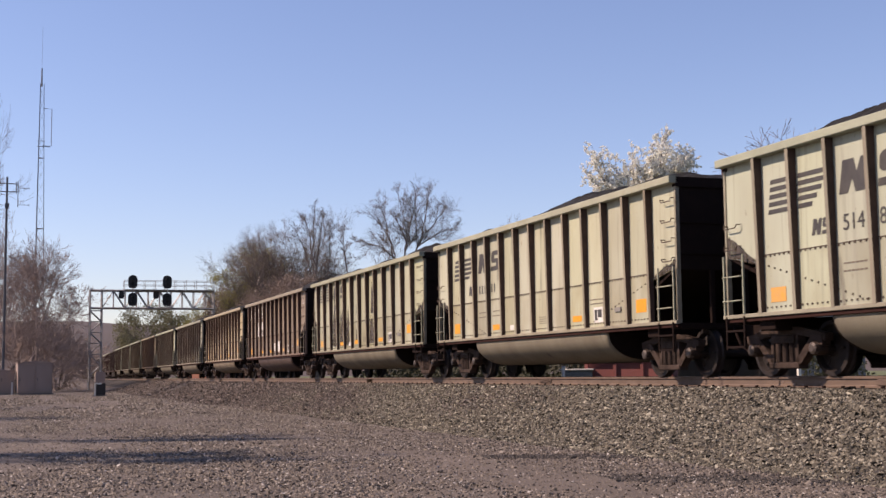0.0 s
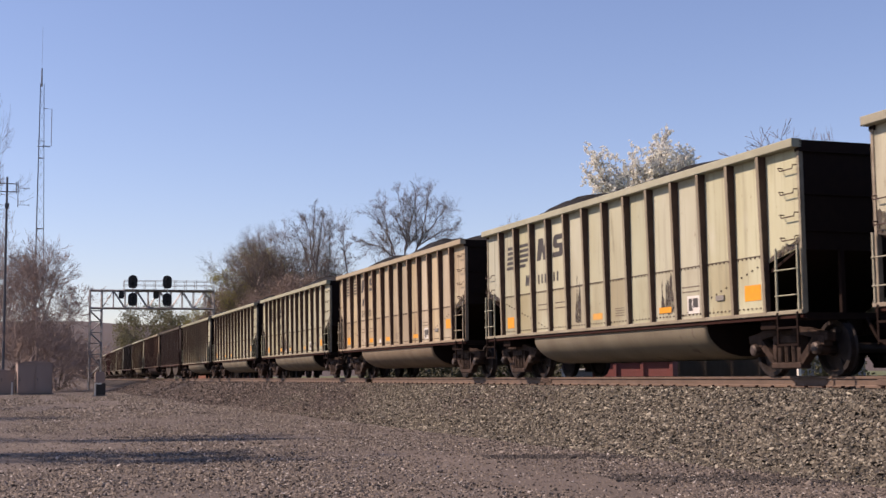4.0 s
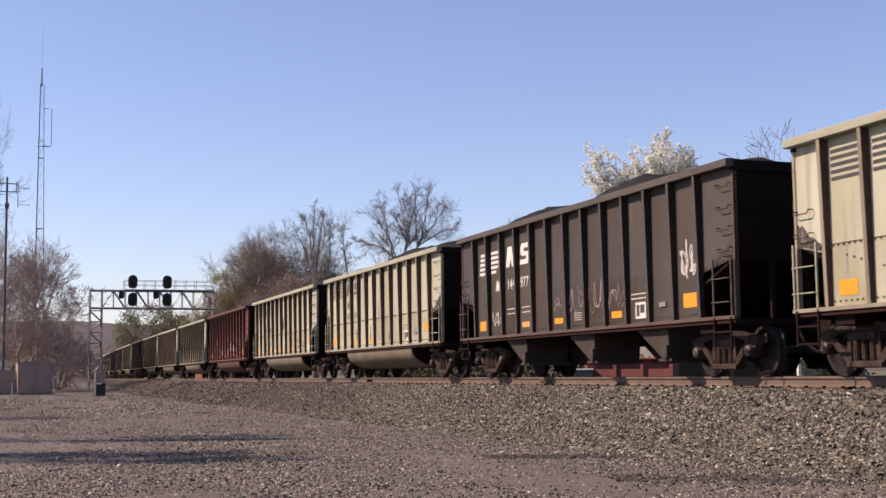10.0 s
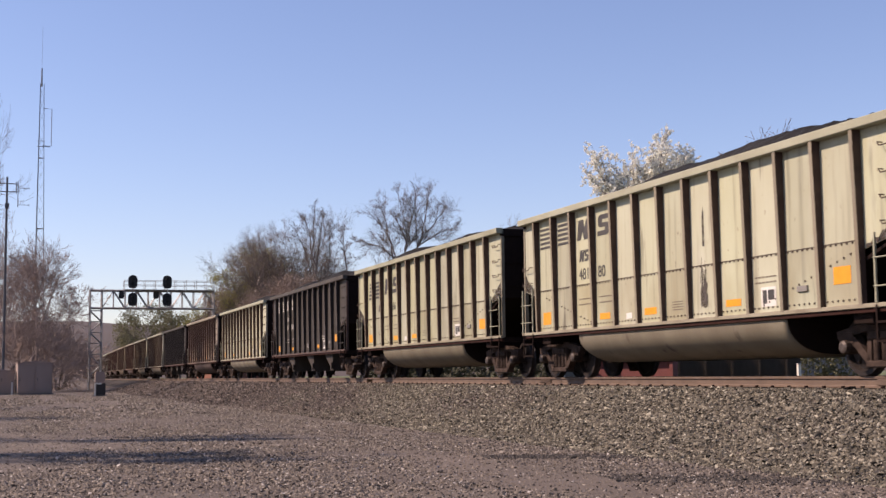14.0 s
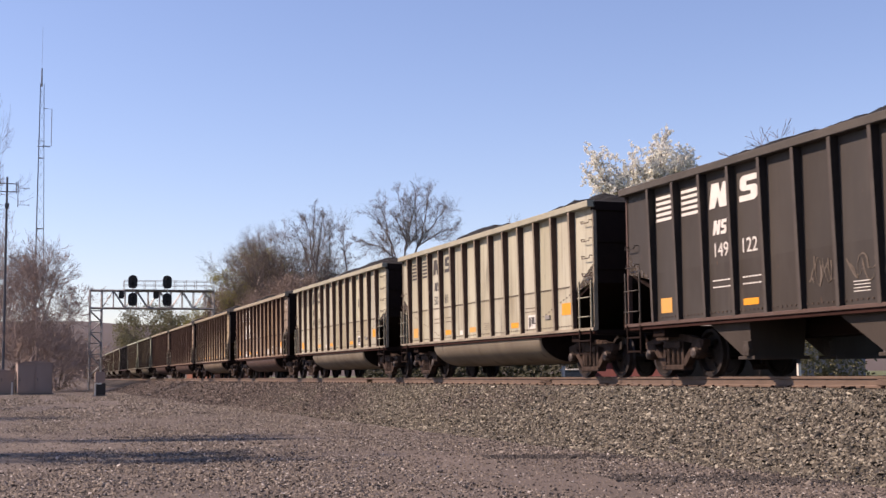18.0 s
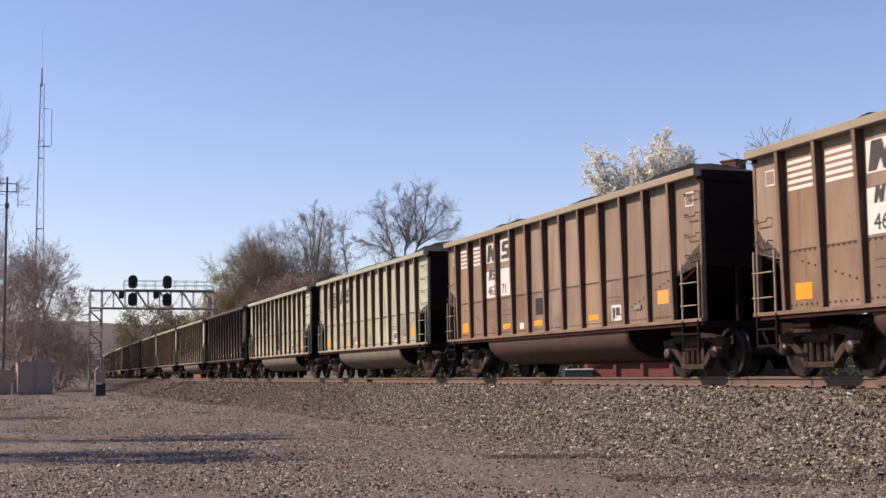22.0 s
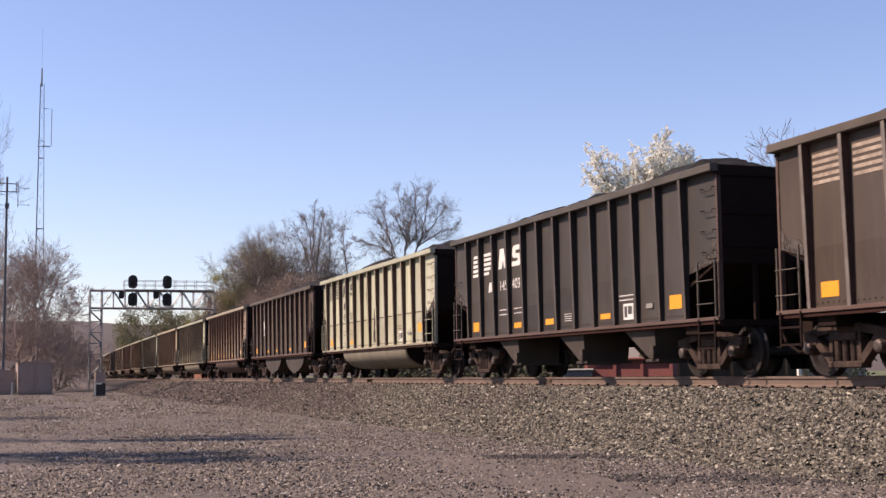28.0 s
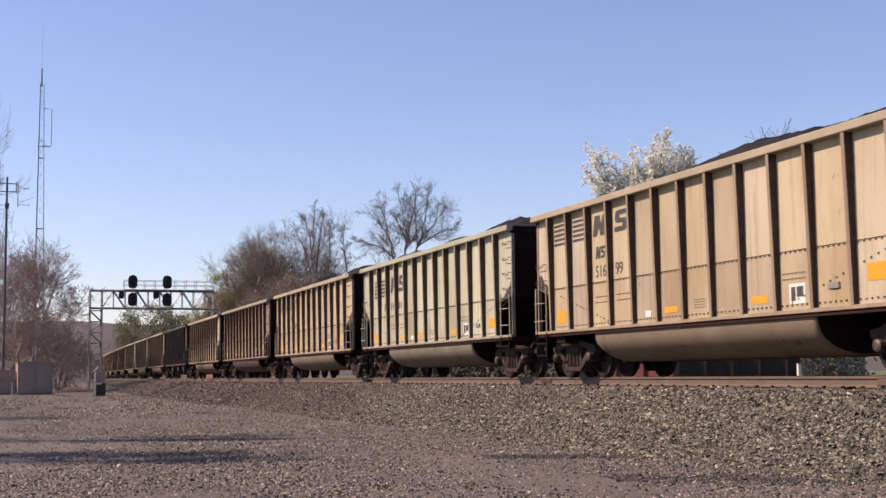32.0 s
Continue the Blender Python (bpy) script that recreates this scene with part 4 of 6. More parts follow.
def streak_mesh(panel, f0, f1, z0, z1, seed):
    """Run-off on one panel: upright runs side by side, uneven in height, thinning out upwards, with drips beside them."""
    rng = random.Random(seed)
    x0, x1 = P(panel, f0), P(panel, f1)
    high = z1 - z0
    n = max(4, int((x1 - x0) / 0.022))
    w = (x1 - x0) / n
    peak = rng.uniform(0.3, 0.7)
    polys = []
    for i in range(n):
        u = (i + 0.5) / n
        x = x0 + i * w
        edge = min(1.0, 9.0 * min(u, 1 - u) + 0.25)
        swell = 0.50 + 0.8 * noise.noise((u * (x1 - x0) * 9.0, seed * 1.7, 0.0)) + 0.6 * noise.noise((u * (x1 - x0) * 23.0, seed * 2.3, 5.0)) - 0.45 * abs(u - peak)
        top = high * min(1.0, max(0.10, edge * (0.36 + 0.85 * swell) + rng.gauss(0, 0.07)))
        foot = rng.uniform(0.0, 0.05) if high > 1.2 or z0 < 1.5 else high * 0.5 * (1 - edge) * rng.random()
        knee = foot + (top - foot) * rng.uniform(0.72, 0.96)
        if top - foot < 0.06:
            continue
        lean = rng.uniform(0.25, 0.75)
        polys.append([(x, z0 + foot), (x + w, z0 + foot), (x + w, z0 + knee), (x + w * lean, z0 + top), (x, z0 + knee * 0.94 + foot * 0.06)])
        # a break in the run, and a lone upper piece
        if rng.random() < 0.16 and top < 0.85 * high:
            a = top + high * rng.uniform(0.04, 0.10)
            b = min(high, a + high * rng.uniform(0.06, 0.22))
            polys.append([(x + w * 0.2, z0 + a), (x + w * 0.8, z0 + a), (x + w * 0.5, z0 + b)])
    return poly_mesh("run_off_stain", polys, SOOT, y=-SIDE - 0.004)


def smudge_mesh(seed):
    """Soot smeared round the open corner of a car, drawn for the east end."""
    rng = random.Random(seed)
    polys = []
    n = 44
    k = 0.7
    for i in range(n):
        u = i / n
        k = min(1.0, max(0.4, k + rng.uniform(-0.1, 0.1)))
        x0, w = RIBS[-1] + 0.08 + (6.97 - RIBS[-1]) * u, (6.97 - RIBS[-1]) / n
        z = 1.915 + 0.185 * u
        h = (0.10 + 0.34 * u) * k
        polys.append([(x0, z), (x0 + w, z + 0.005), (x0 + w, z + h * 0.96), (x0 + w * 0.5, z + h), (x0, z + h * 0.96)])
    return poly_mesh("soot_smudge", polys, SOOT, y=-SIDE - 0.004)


def scrawl_mesh(x0, x1, z0, z1, seed, mat, w=0.022, strokes=5):
    """A sprayed scribble: ribbons that wander in uneven loops along the panel."""
    rng = random.Random(seed)
    sh = Shape()
    for layer in range(2):
        turns, ph = strokes * rng.uniform(0.6, 1.0), rng.uniform(0, 6.28)
        n = int(turns * 11)
        last = None
        for i in range(n + 1):
            u = i / n
            a = ph + 6.283 * turns * u
            env = 0.55 + 0.45 * math.sin(u * 9.0 + ph * 1.7) * math.sin(u * 23.0 + seed)
            r = (x1 - x0) / max(turns, 1) * 0.30
            q = Vector((x0 + r + (x1 - x0 - 2 * r) * u + r * math.cos(a) * env, (z0 + z1) / 2 + (z1 - z0) / 2 * math.sin(a * (1 if layer else 0.71)) * env))
            if last is not None and (q - last).length > 1e-3:
                m = Vector((-(q - last).y, (q - last).x)).normalized() * w / 2 * (0.7 + 0.5 * math.sin(u * 31))
                sh.prism_y([tuple(last - m), tuple(q - m), tuple(q + m), tuple(last + m)], -SIDE - 0.012, -SIDE - 0.008)
            last = q
    return sh.mesh("graffiti", mat)


STREAKS = {2: ((3, 0.08, 0.95, 1.2, 3.5), (4, 0.1, 0.85, 1.2, 2.6), (5, 0.05, 0.5, 1.2, 2.7), (6, 0.4, 0.5, 1.3, 1.9), (6, 0.36, 0.42, 2.3, 2.9), (7, 0.55, 0.85, 1.9, 3.0), (8, 0.08, 0.92, 1.2, 2.3), (8, 0.25, 0.6, 2.25, 3.4)), 4: ((4, 0.12, 0.24, 2.1, 2.95), (4, 0.1, 0.9, 1.2, 2.05), (7, 0.5, 0.95, 1.15, 2.3), (8, 0.05, 0.5, 1.15, 2.1)),
           8: ((4, 0.15, 0.95, 1.15, 2.15), (5, 0.05, 0.6, 1.2, 1.9), (5, 0.3, 0.8, 2.0, 3.3), (6, 0.2, 0.4, 1.2, 2.3)), 10: ((3, 0.2, 0.8, 1.2, 2.0), (8, 0.15, 0.85, 1.15, 3.2), (12, 0.3, 0.5, 2.0, 3.1)), 13: ((4, 0.2, 0.8, 1.2, 2.1), (9, 0.3, 0.6, 1.2, 2.0)),
           15: ((4, 0.5, 0.95, 1.2, 2.1), (4, 0.70, 0.78, 2.0, 2.8), (6, 0.32, 0.42, 1.25, 2.0), (8, 0.55, 0.78, 1.2, 2.0)), 22: ((8, 0.5, 0.9, 1.2, 2.8),), 23: ((4, 0.2, 0.95, 1.2, 3.3), (5, 0.1, 0.9, 1.2, 2.6), (6, 0.1, 0.4, 1.3, 2.4), (7, 0.2, 0.8, 1.2, 3.3), (8, 0.4, 0.5, 2.2, 2.9), (10, 0.5, 0.62, 2.0, 3.0)), 28: ((8, 0.5, 0.65, 1.3, 2.9), (6, 0.2, 0.5, 1.15, 1.7), (4, 0.3, 0.5, 1.9, 2.3)),
           32: ((7, 0.1, 0.6, 1.25, 3.35), (7, 0.45, 0.8, 1.2, 2.2)), 34: ((5, 0.2, 0.8, 1.6, 2.0), (6, 0.2, 0.7, 1.6, 2.0)), 39: ((4, 0.85, 0.95, 1.9, 2.5), (7, 0.3, 0.55, 1.2, 2.4)), 5: ((5, 0.1, 0.6, 1.2, 2.2), (8, 0.3, 0.9, 1.2, 1.9)), 6: ((5, 0.3, 0.6, 1.2, 2.3), (9, 0.2, 0.8, 1.2, 2.0)), 16: ((4, 0.55, 0.95, 1.2, 2.6), (3, 0.04, 0.2, 1.2, 2.6), (6, 0.5, 0.62, 1.6, 3.4), (7, 0.1, 0.3, 2.2, 2.9)), 12: ((4, 0.3, 0.85, 1.2, 2.25), (4, 0.55, 0.62, 2.3, 3.0), (2, 0.12, 0.2, 2.25, 2.6), (6, 0.3, 0.9, 2.2, 3.3), (3, 0.6, 0.72, 1.6, 2.1)), 19: ((8, 0.35, 0.6, 1.25, 2.2), (8, 0.45, 0.52, 2.4, 3.2))}
PATCHES = {3: ((7, 0.2, 0.75, 1.30, 1.66, "w"), (8, 0.1, 0.62, 1.25, 1.72, "w"), (1, 0.5, 0.8, 1.16, 1.32, "w")), 11: ((6, 0.55, 0.88, 1.18, 1.36, "w"),), 12: ((5, 0.3, 0.6, 1.25, 1.4, "w"),), 23: ((5, 0.3, 0.6, 1.25, 1.4, "w"),),
           27: ((3, 0.15, 0.8, 1.16, 1.42, "w"), (1, 0.3, 0.8, 1.14, 1.52, "l"), (4, 0.15, 0.8, 1.14, 1.30, "l"), (6, 0.12, 0.78, 1.14, 1.40, "l"), (9, 0.12, 0.80, 1.14, 1.42, "l"), (12, 0.22, 0.95, 1.16, 1.66, "l")), 31: ((11, 0.2, 0.75, 1.45, 1.95, "g"), (5, 0.1, 0.5, 1.2, 1.5, "g")), 26: ((10, 0.4, 0.56, 2.55, 2.85, "d"),), 4: ((2, 0.4, 0.5, 2.75, 2.9, "d"),), 38: ((5, 0.1, 0.9, 1.2, 1.75, "d"), (6, 0.1, 0.9, 1.2, 1.75, "d"), (7, 0.1, 0.8, 1.55, 1.9, "d"), (10, 0.2, 0.95, 1.2, 1.5, "d")), 29: ((5, 0.3, 0.6, 1.2, 1.35, "w"),), 30: ((5, 0.3, 0.55, 1.2, 1.35, "w"), (6, 0.3, 0.8, 1.5, 1.9, "d")), 41: ((2, 0.05, 0.2, 1.5, 1.62, "w"), (12, 0.1, 0.25, 1.35, 1.5, "w")), 28: ((5, 0.3, 0.75, 2.25, 2.55, "k"),), 22: ((11, 0.4, 0.55, 2.55, 2.78, "d"),)}
SCRAWLS = {14: ((6, 9, 1.3, 2.2, "c"), (12, 12, 1.75, 2.6, "w"), (12, 12, 1.85, 2.45, "w"), (2, 2, 1.3, 1.7, "w")), 17: ((0, 0, 2.32, 2.62, "w"), (2, 2, 1.5, 1.85, "c"), (4, 4, 1.45, 2.1, "c"), (5, 5, 1.3, 1.75, "w"), (6, 6, 1.3, 1.85, "c"), (7, 7, 1.8, 2.5, "c"), (8, 8, 1.4, 2.0, "w"), (9, 9, 1.4, 2.0, "w"), (10, 10, 1.75, 2.4, "c"), (11, 11, 1.7, 2.3, "c")), 24: ((6, 6, 1.4, 2.0, "d"), (7, 8, 1.4, 1.9, "d"), (9, 9, 1.5, 2.1, "d"))}


def extras(car, k):
    for i, a in enumerate(STREAKS.get(k, ())):
        tagged(part("run_off_stain", streak_mesh(*a, seed=k * 10 + i), car, "dark run-off stain"), kind="stuff")
    for p, f0, f1, z0, z1, c in PATCHES.get(k, ()):
        part("paint_patch", flat_mesh("paint_patch", [(P(p, f0), P(p, f1), z0, z1)], {"w": WHITE, "g": PATCH, "d": DULL, "l": PRIMER, "k": SLATE}[c], y=-SIDE - 0.0045), car)
    for i, (p, q, z0, z1, c) in enumerate(SCRAWLS.get(k, ())):
        part("graffiti", scrawl_mesh(P(p, 0.12), P(q, 0.9), z0, z1, k * 20 + i, {"w": WHITE, "c": CHALK, "d": FADED}[c], 0.022, 4 + 3 * (q - p)), car, "sprayed pale graffiti")
    if k == 17:
        arcs = []
        for r0, r1, a0, a1 in ((0.20, 0.30, 0.0, 3.4), (0.06, 0.14, -0.4, 2.8)):
            for i in range(8):
                a, b = a0 + (a1 - a0) * i / 8, a0 + (a1 - a0) * (i + 1) / 8
                arcs.append([(P(0, 0.6) + r * math.cos(t), 3.05 + r * 1.15 * math.sin(t)) for r, t in ((r0, a), (r1, a), (r1, b), (r0, b))])
        arcs += [[(P(0, 0.2), 2.66 + 0.09 * i), (P(0, 0.62), 2.69 + 0.09 * i), (P(0, 0.62), 2.74 + 0.09 * i), (P(0, 0.2), 2.71 + 0.09 * i)] for i in range(3)]
        part("wheel_emblem", poly_mesh("wheel_emblem", arcs, WHITE), car, "white arc emblem")
        part("name_bar", flat_mesh("name_bar", [(P(0, 0.2 + 0.09 * i), P(0, 0.27 + 0.09 * i), 3.40, 3.50) for i in range(7)], WHITE), car)
        ring = []
        for i in range(12):
            t0, t1 = 0.7 + 4.9 * i / 12, 0.7 + 4.9 * (i + 1) / 12
            ring.append([(P(2, 0.34) + r * 0.85 * math.cos(t), 2.78 + r * math.sin(t)) for r, t in ((0.13, t0), (0.21, t0), (0.21, t1), (0.13, t1))])
        part("round_block", poly_mesh("round_block", ring, WHITE), car)
        part("upright_block", poly_mesh("upright_block", [[(P(2, 0.60) + a, 2.57 + b) for a, b in ((0, 0), (0.08, 0), (0.08, 0.15), (0.17, 0), (0.26, 0), (0.17, 0.18), (0.25, 0.28), (0.22, 0.40), (0.14, 0.42), (0, 0.42))]], WHITE), car)
        part("paint_dot", poly_mesh("paint_dot", [[(P(2, 0.42) + 0.04 * math.cos(0.785 * i), 3.13 + 0.04 * math.sin(0.785 * i)) for i in range(8)]], WHITE), car)
        for w, p, f in (("50", 1, 0.22), ("74", 2, 0.20), ("84", 3, 0.20)):
            part("car_number", text_mesh(w, 0.46, WHITE), car, at=Matrix.Translation((P(p, f), -SIDE - 0.006, 2.04)) @ pose(0, 0, 0, 90))
        part("shipping_placard", flat_mesh("shipping_placard", [(P(7, 0.15), P(7, 0.85), 3.12, 3.52)], EMBER), car)
        part("shipping_placard", flat_mesh("shipping_placard", [(P(7, 0.2), P(7, 0.8), 1.30, 1.72)], PALE), car)
        part("tub_flange", Shape().prism_x([(-1.47, 0.84), (-1.41, 0.82), (-1.41, 1.0), (-1.47, 1.0)], -3.9, 3.9).mesh("tub_flange", EMBER), car, "sunlit salmon tub flange")


def build_car(k, kind, tone, style, ink, digits, label):
    set_ribs(kind, style)
    car = thing("coal_car", label, "railway car", "cars of the coal train")
    near = k < FAR_FROM
    pm, rm, cm, tm = PAINT[tone], RUST_SHADE[tone], CHORD[tone], TUB[tone]
    for i in range(14):
        part("side_panel", kept(("panel", i, tone), lambda: panel_mesh(i, pm)), car)
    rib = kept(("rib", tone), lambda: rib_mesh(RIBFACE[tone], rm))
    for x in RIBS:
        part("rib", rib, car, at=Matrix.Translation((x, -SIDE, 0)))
        if near:
            part("rib", rib, car, at=pose(x, SIDE, 0, 0, 0, 180))
    part("far_side", kept(("far", tone), lambda: far_side_mesh(pm)), car)
    ch = kept(("chord", tone), lambda: chord_mesh(cm))
    part("top_chord", ch, car, at=Matrix.Translation((0, -SIDE, 0)))
    part("top_chord", ch, car, at=pose(0, SIDE, 0, 0, 0, 180))
    sl = kept(("sill", tone), lambda: sill_mesh(SILL[tone]))
    part("side_sill", sl, car, at=Matrix.Translation((0, -SIDE, 0)))
    part("side_sill", sl, car, at=pose(0, SIDE, 0, 0, 0, 180))
    fl = kept("sill_flange", lambda: sill_flange_mesh(FLANGE))
    part("sill_flange", fl, car, at=Matrix.Translation((0, -SIDE, 0)))
    part("sill_flange", fl, car, at=pose(0, SIDE, 0, 0, 0, 180))
    # end walls are coloured near black for grime and for their shaded side
    ec = kept("end_chord", lambda: end_chord_mesh(GRIME_SHADE))
    es = kept("end_sheet", lambda: end_mesh(GRIME_SHADE))
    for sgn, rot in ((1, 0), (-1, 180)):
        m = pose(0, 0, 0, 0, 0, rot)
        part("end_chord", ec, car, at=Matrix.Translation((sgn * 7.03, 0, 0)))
        part("end_sheet", es, car, "end wall black with grime and painted shade" if "black" not in tone else "", at=m @ Matrix.Translation((7.03, 0, 0)))
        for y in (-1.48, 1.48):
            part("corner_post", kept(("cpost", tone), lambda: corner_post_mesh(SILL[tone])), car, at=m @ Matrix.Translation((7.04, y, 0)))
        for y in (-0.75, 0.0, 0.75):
            part("end_strut", kept("strut", lambda: end_strut_mesh(GRIME_SHADE)), car, at=m @ Matrix.Translation((7.0, y, 0)))
        part("slope_sheet", kept("slope", lambda: slope_mesh(GRIME_SHADE)), car, at=m)
        part("end_platform", kept("platform", lambda: platform_mesh(GRIME_SHADE)), car, at=m)
        part("coupler", kept("coupler", lambda: coupler_mesh(GRIME_SHADE)), car, at=m)
        tr = part("truck", kept("bolster", lambda: bolster_mesh(GRIME_SHADE)), car, at=Matrix.Translation((sgn * 5.95, 0, 0)))
        sf = kept("sframe", lambda: frame_mesh(FRAME))
        part("side_frame", sf, tr, at=Matrix.Translation((0, -1.02, 0)))
        part("side_frame", sf, tr, at=pose(0, 1.02, 0, 0, 0, 180))
        for dx in (-0.9, 0.9):
            part("wheelset", kept("wheelset", wheelset_mesh), tr, at=Matrix.Translation((dx, 0, 0.462)))
    mirror = Matrix.Diagonal((-1, 1, 1, 1))
    part("centre_sill", kept("centre", lambda: centre_mesh(GRIME_SHADE)), car)
    def flipped(me):
        c = me.copy()
        c.transform(mirror)
        c.flip_normals()
        return c
    tall = kind == "round"
    east = kept(("ladder", tone, tall), lambda: ladder_mesh(rm if tall else cm, tall))
    west = kept(("ladder w", tone, False), lambda: flipped(kept(("ladder", tone, False), lambda: ladder_mesh(cm, False))))
    part("ladder", east, car)
    part("ladder", west, car)
    if not tall:
        gr = kept(("grab", tone), lambda: grab_mesh(rm))
        gw = kept(("grab w", tone), lambda: flipped(gr))
        for z in (3.42, 3.02, 2.64, 2.26):
            part("grab_iron", gr, car, at=Matrix.Translation((7.0, 0, z)))
            if z < 2.7:
                part("grab_iron", gw, car, at=Matrix.Translation((-7.0, 0, z)))
    part("stirrup_step", kept(("step", tone), lambda: step_mesh(GRIME_SHADE)), car)
    part("stirrup_step", kept(("step w", tone), lambda: flipped(kept(("step", tone), lambda: step_mesh(GRIME_SHADE)))), car)
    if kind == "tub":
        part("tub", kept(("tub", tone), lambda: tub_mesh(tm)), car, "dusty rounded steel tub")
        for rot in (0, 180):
            part("tub_end", kept("tub_end", lambda: tub_end_mesh(GRIME_SHADE)), car, at=pose(0 if rot == 0 else -0.17, 0, 0, 0, 0, rot))
    elif kind == "pockets":
        for x in (-2.83, 1.0, 4.3):
            part("hopper_pocket", kept(("pocket", tone), lambda: pocket_mesh(BELLY)), car, at=Matrix.Translation((x, 0, 0)))
    else:
        for x in (-2.05, 2.9):
            part("round_pocket", kept(("scallop", tone), lambda: scallop_mesh(BELLY)), car, at=Matrix.Translation((x, 0, 0)))
    part("coal_load", kept(("coal", k % 7), lambda: coal_mesh(COAL, k % 7)), car, "heaped black coal")
    if near:
        tagged(part("rivets", kept(("rivets", kind == "tub"), lambda: rivet_mesh(RIVET, kind == "tub")), car), kind="stuff")
        marks(car, k, style, ink, digits)
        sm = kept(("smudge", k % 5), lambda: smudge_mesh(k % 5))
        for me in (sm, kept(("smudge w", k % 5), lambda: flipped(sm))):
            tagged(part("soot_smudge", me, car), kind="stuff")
        extras(car, k)
    if k in LONG:
        # a longer build of the same car: the body grows, the trucks and couplers move out with its ends
        for ob in car.children:
            m = ob.matrix_basis.copy()
            if ob.name.startswith(("truck", "coupler")):
                east = m.translation.x > 0 or (ob.name.startswith("coupler") and m[0][0] > 0)
                ob.matrix_basis = Matrix.Translation((0.32 if east else -0.32, 0, 0)) @ m
            else:
                ob.matrix_basis = Matrix.Diagonal((1.045, 1, 1, 1)) @ m
    return car


LONG = (2, 9)


CREAM = "pale cream coal gondola with rusty ribs, heaped with coal"
TRAIN = {
    -1: ("tub", "cream", "block", DARK, None), 0: ("tub", "pale green", "slant", DARK, ("514", "8")), 1: ("tub", "cream", "slant", DARK, None),
    2: ("tub", "dull cream", "block", DARK, ("", "69")), 3: ("tub", "grey brown", "panel", DARK, ("472", "06")), 4: ("tub", "tan", "block", DARK, ("50", "63")),
    5: ("tub", "grey cream", "slant", DARK, None), 6: ("tub", "cream", "slant", DARK, None), 7: ("tub", "tan", "block", DARK, None),
    8: ("tub", "dull cream", "slant", DARK, ("531", "93")), 9: ("tub", "dull cream", "block", DARK, ("488", "38")), 10: ("tub", "dull cream", "block", DARK, ("480", "13")),
    11: ("round", "dark brown", "faded", DARK, ("", "064")), 12: ("tub", "brown", "panel", DARK, ("461", "53")), 13: ("tub", "cream", "block", DARK, ("492", "")),
    14: ("pockets", "dusty black", "slant", WHITE, ("144", "977")), 15: ("tub", "cream", "block", DARK, ("478", "19")), 16: ("tub", "cream", "block", DARK, ("76", "03")),
    17: ("tub", "red", "red", WHITE, ("50", "74", "84")), 18: ("tub", "cream", "block", DARK, ("473", "14")), 19: ("tub", "cream", "block", DARK, ("481", "80")),
    20: ("tub", "dull cream", "slant", DARK, ("", "66")), 21: ("pockets", "black", "block", WHITE, None), 22: ("tub", "cream", "block", DARK, ("495", "87")),
    23: ("tub", "grey brown", "block", DARK, ("495", "0")), 24: ("pockets", "black", "block", WHITE, ("149", "122")), 25: ("tub", "grey cream", "block", DARK, ("501", "81")),
    26: ("tub", "grey cream", "block", DARK, ("48", "19")), 27: ("tub", "brown", "panel", DARK, ("468", "65")), 28: ("tub", "khaki", "plain", FADED, ("43", "843")),
    29: ("tub", "brown", "panel", DARK, ("466", "99")), 30: ("tub", "brown", "panel", DARK, ("462", "71")), 31: ("tub", "pale green", "slant", DARK, ("514", "13")),
    32: ("tub", "pale green", "slant", DARK, ("531", "57")), 33: ("pockets", "black", "block", WHITE, ("146", "807")), 34: ("tub", "grey cream", "block", DARK, ("488", "54")),
    35: ("tub", "dull cream", "slant", DARK, None), 36: ("tub", "dull cream", "slant", DARK, None), 37: ("round", "dark brown", "block", PALE, ("10", "092")),
    38: ("pockets", "black", "slant", WHITE, ("145", "403")), 39: ("tub", "cream", "block", DARK, ("473", "53")), 40: ("round", "dark brown", "faded", DARK, ("", "184")),
    41: ("tub", "brown", "slant", FADED, ("46", "001")), 42: ("tub", "cream", "block", DARK, ("487", "07")), 43: ("tub", "tan", "block", DARK, ("516", "99")),
    44: ("tub", "cream", "slant", DARK, None), 45: ("tub", "tan", "block", DARK, None), 46: ("tub", "brown", "block", DARK, None),
    47: ("tub", "tan", "block", DARK, None), 48: ("pockets", "black", "block", WHITE, None),
}
LAST = 66
WORDS = {"dusty black": "dusty black", "cream": "pale cream", "dull cream": "dusty cream", "pale green": "greenish cream", "grey cream": "greyish cream", "tan": "tan", "khaki": "dusty khaki", "brown": "rusty brown", "grey brown": "grimy grey-brown", "dark brown": "dark brown", "black": "black", "red": "oxide red"}
SORT = {"tub": "gondola with a rounded tub", "pockets": "three-pocket hopper", "round": "hopper with round-bottomed pockets"}
CARS = {}
for k in range(-1, LAST + 1):
    if k in TRAIN:
        kind, tone, style, ink, digits = TRAIN[k]
    else:
        kind, tone, style, ink, digits = ("tub", ("cream", "brown", "grey cream", "tan", "grey brown")[(k * 7) % 5], "", DARK, None)
    extra = ", graffiti" if k in (14, 17) else (", white panels" if style == "panel" else "")
    CARS[k] = build_car(k, kind, tone, style, ink, digits, f"{WORDS[tone]} {SORT[kind]}, full of coal{extra}")
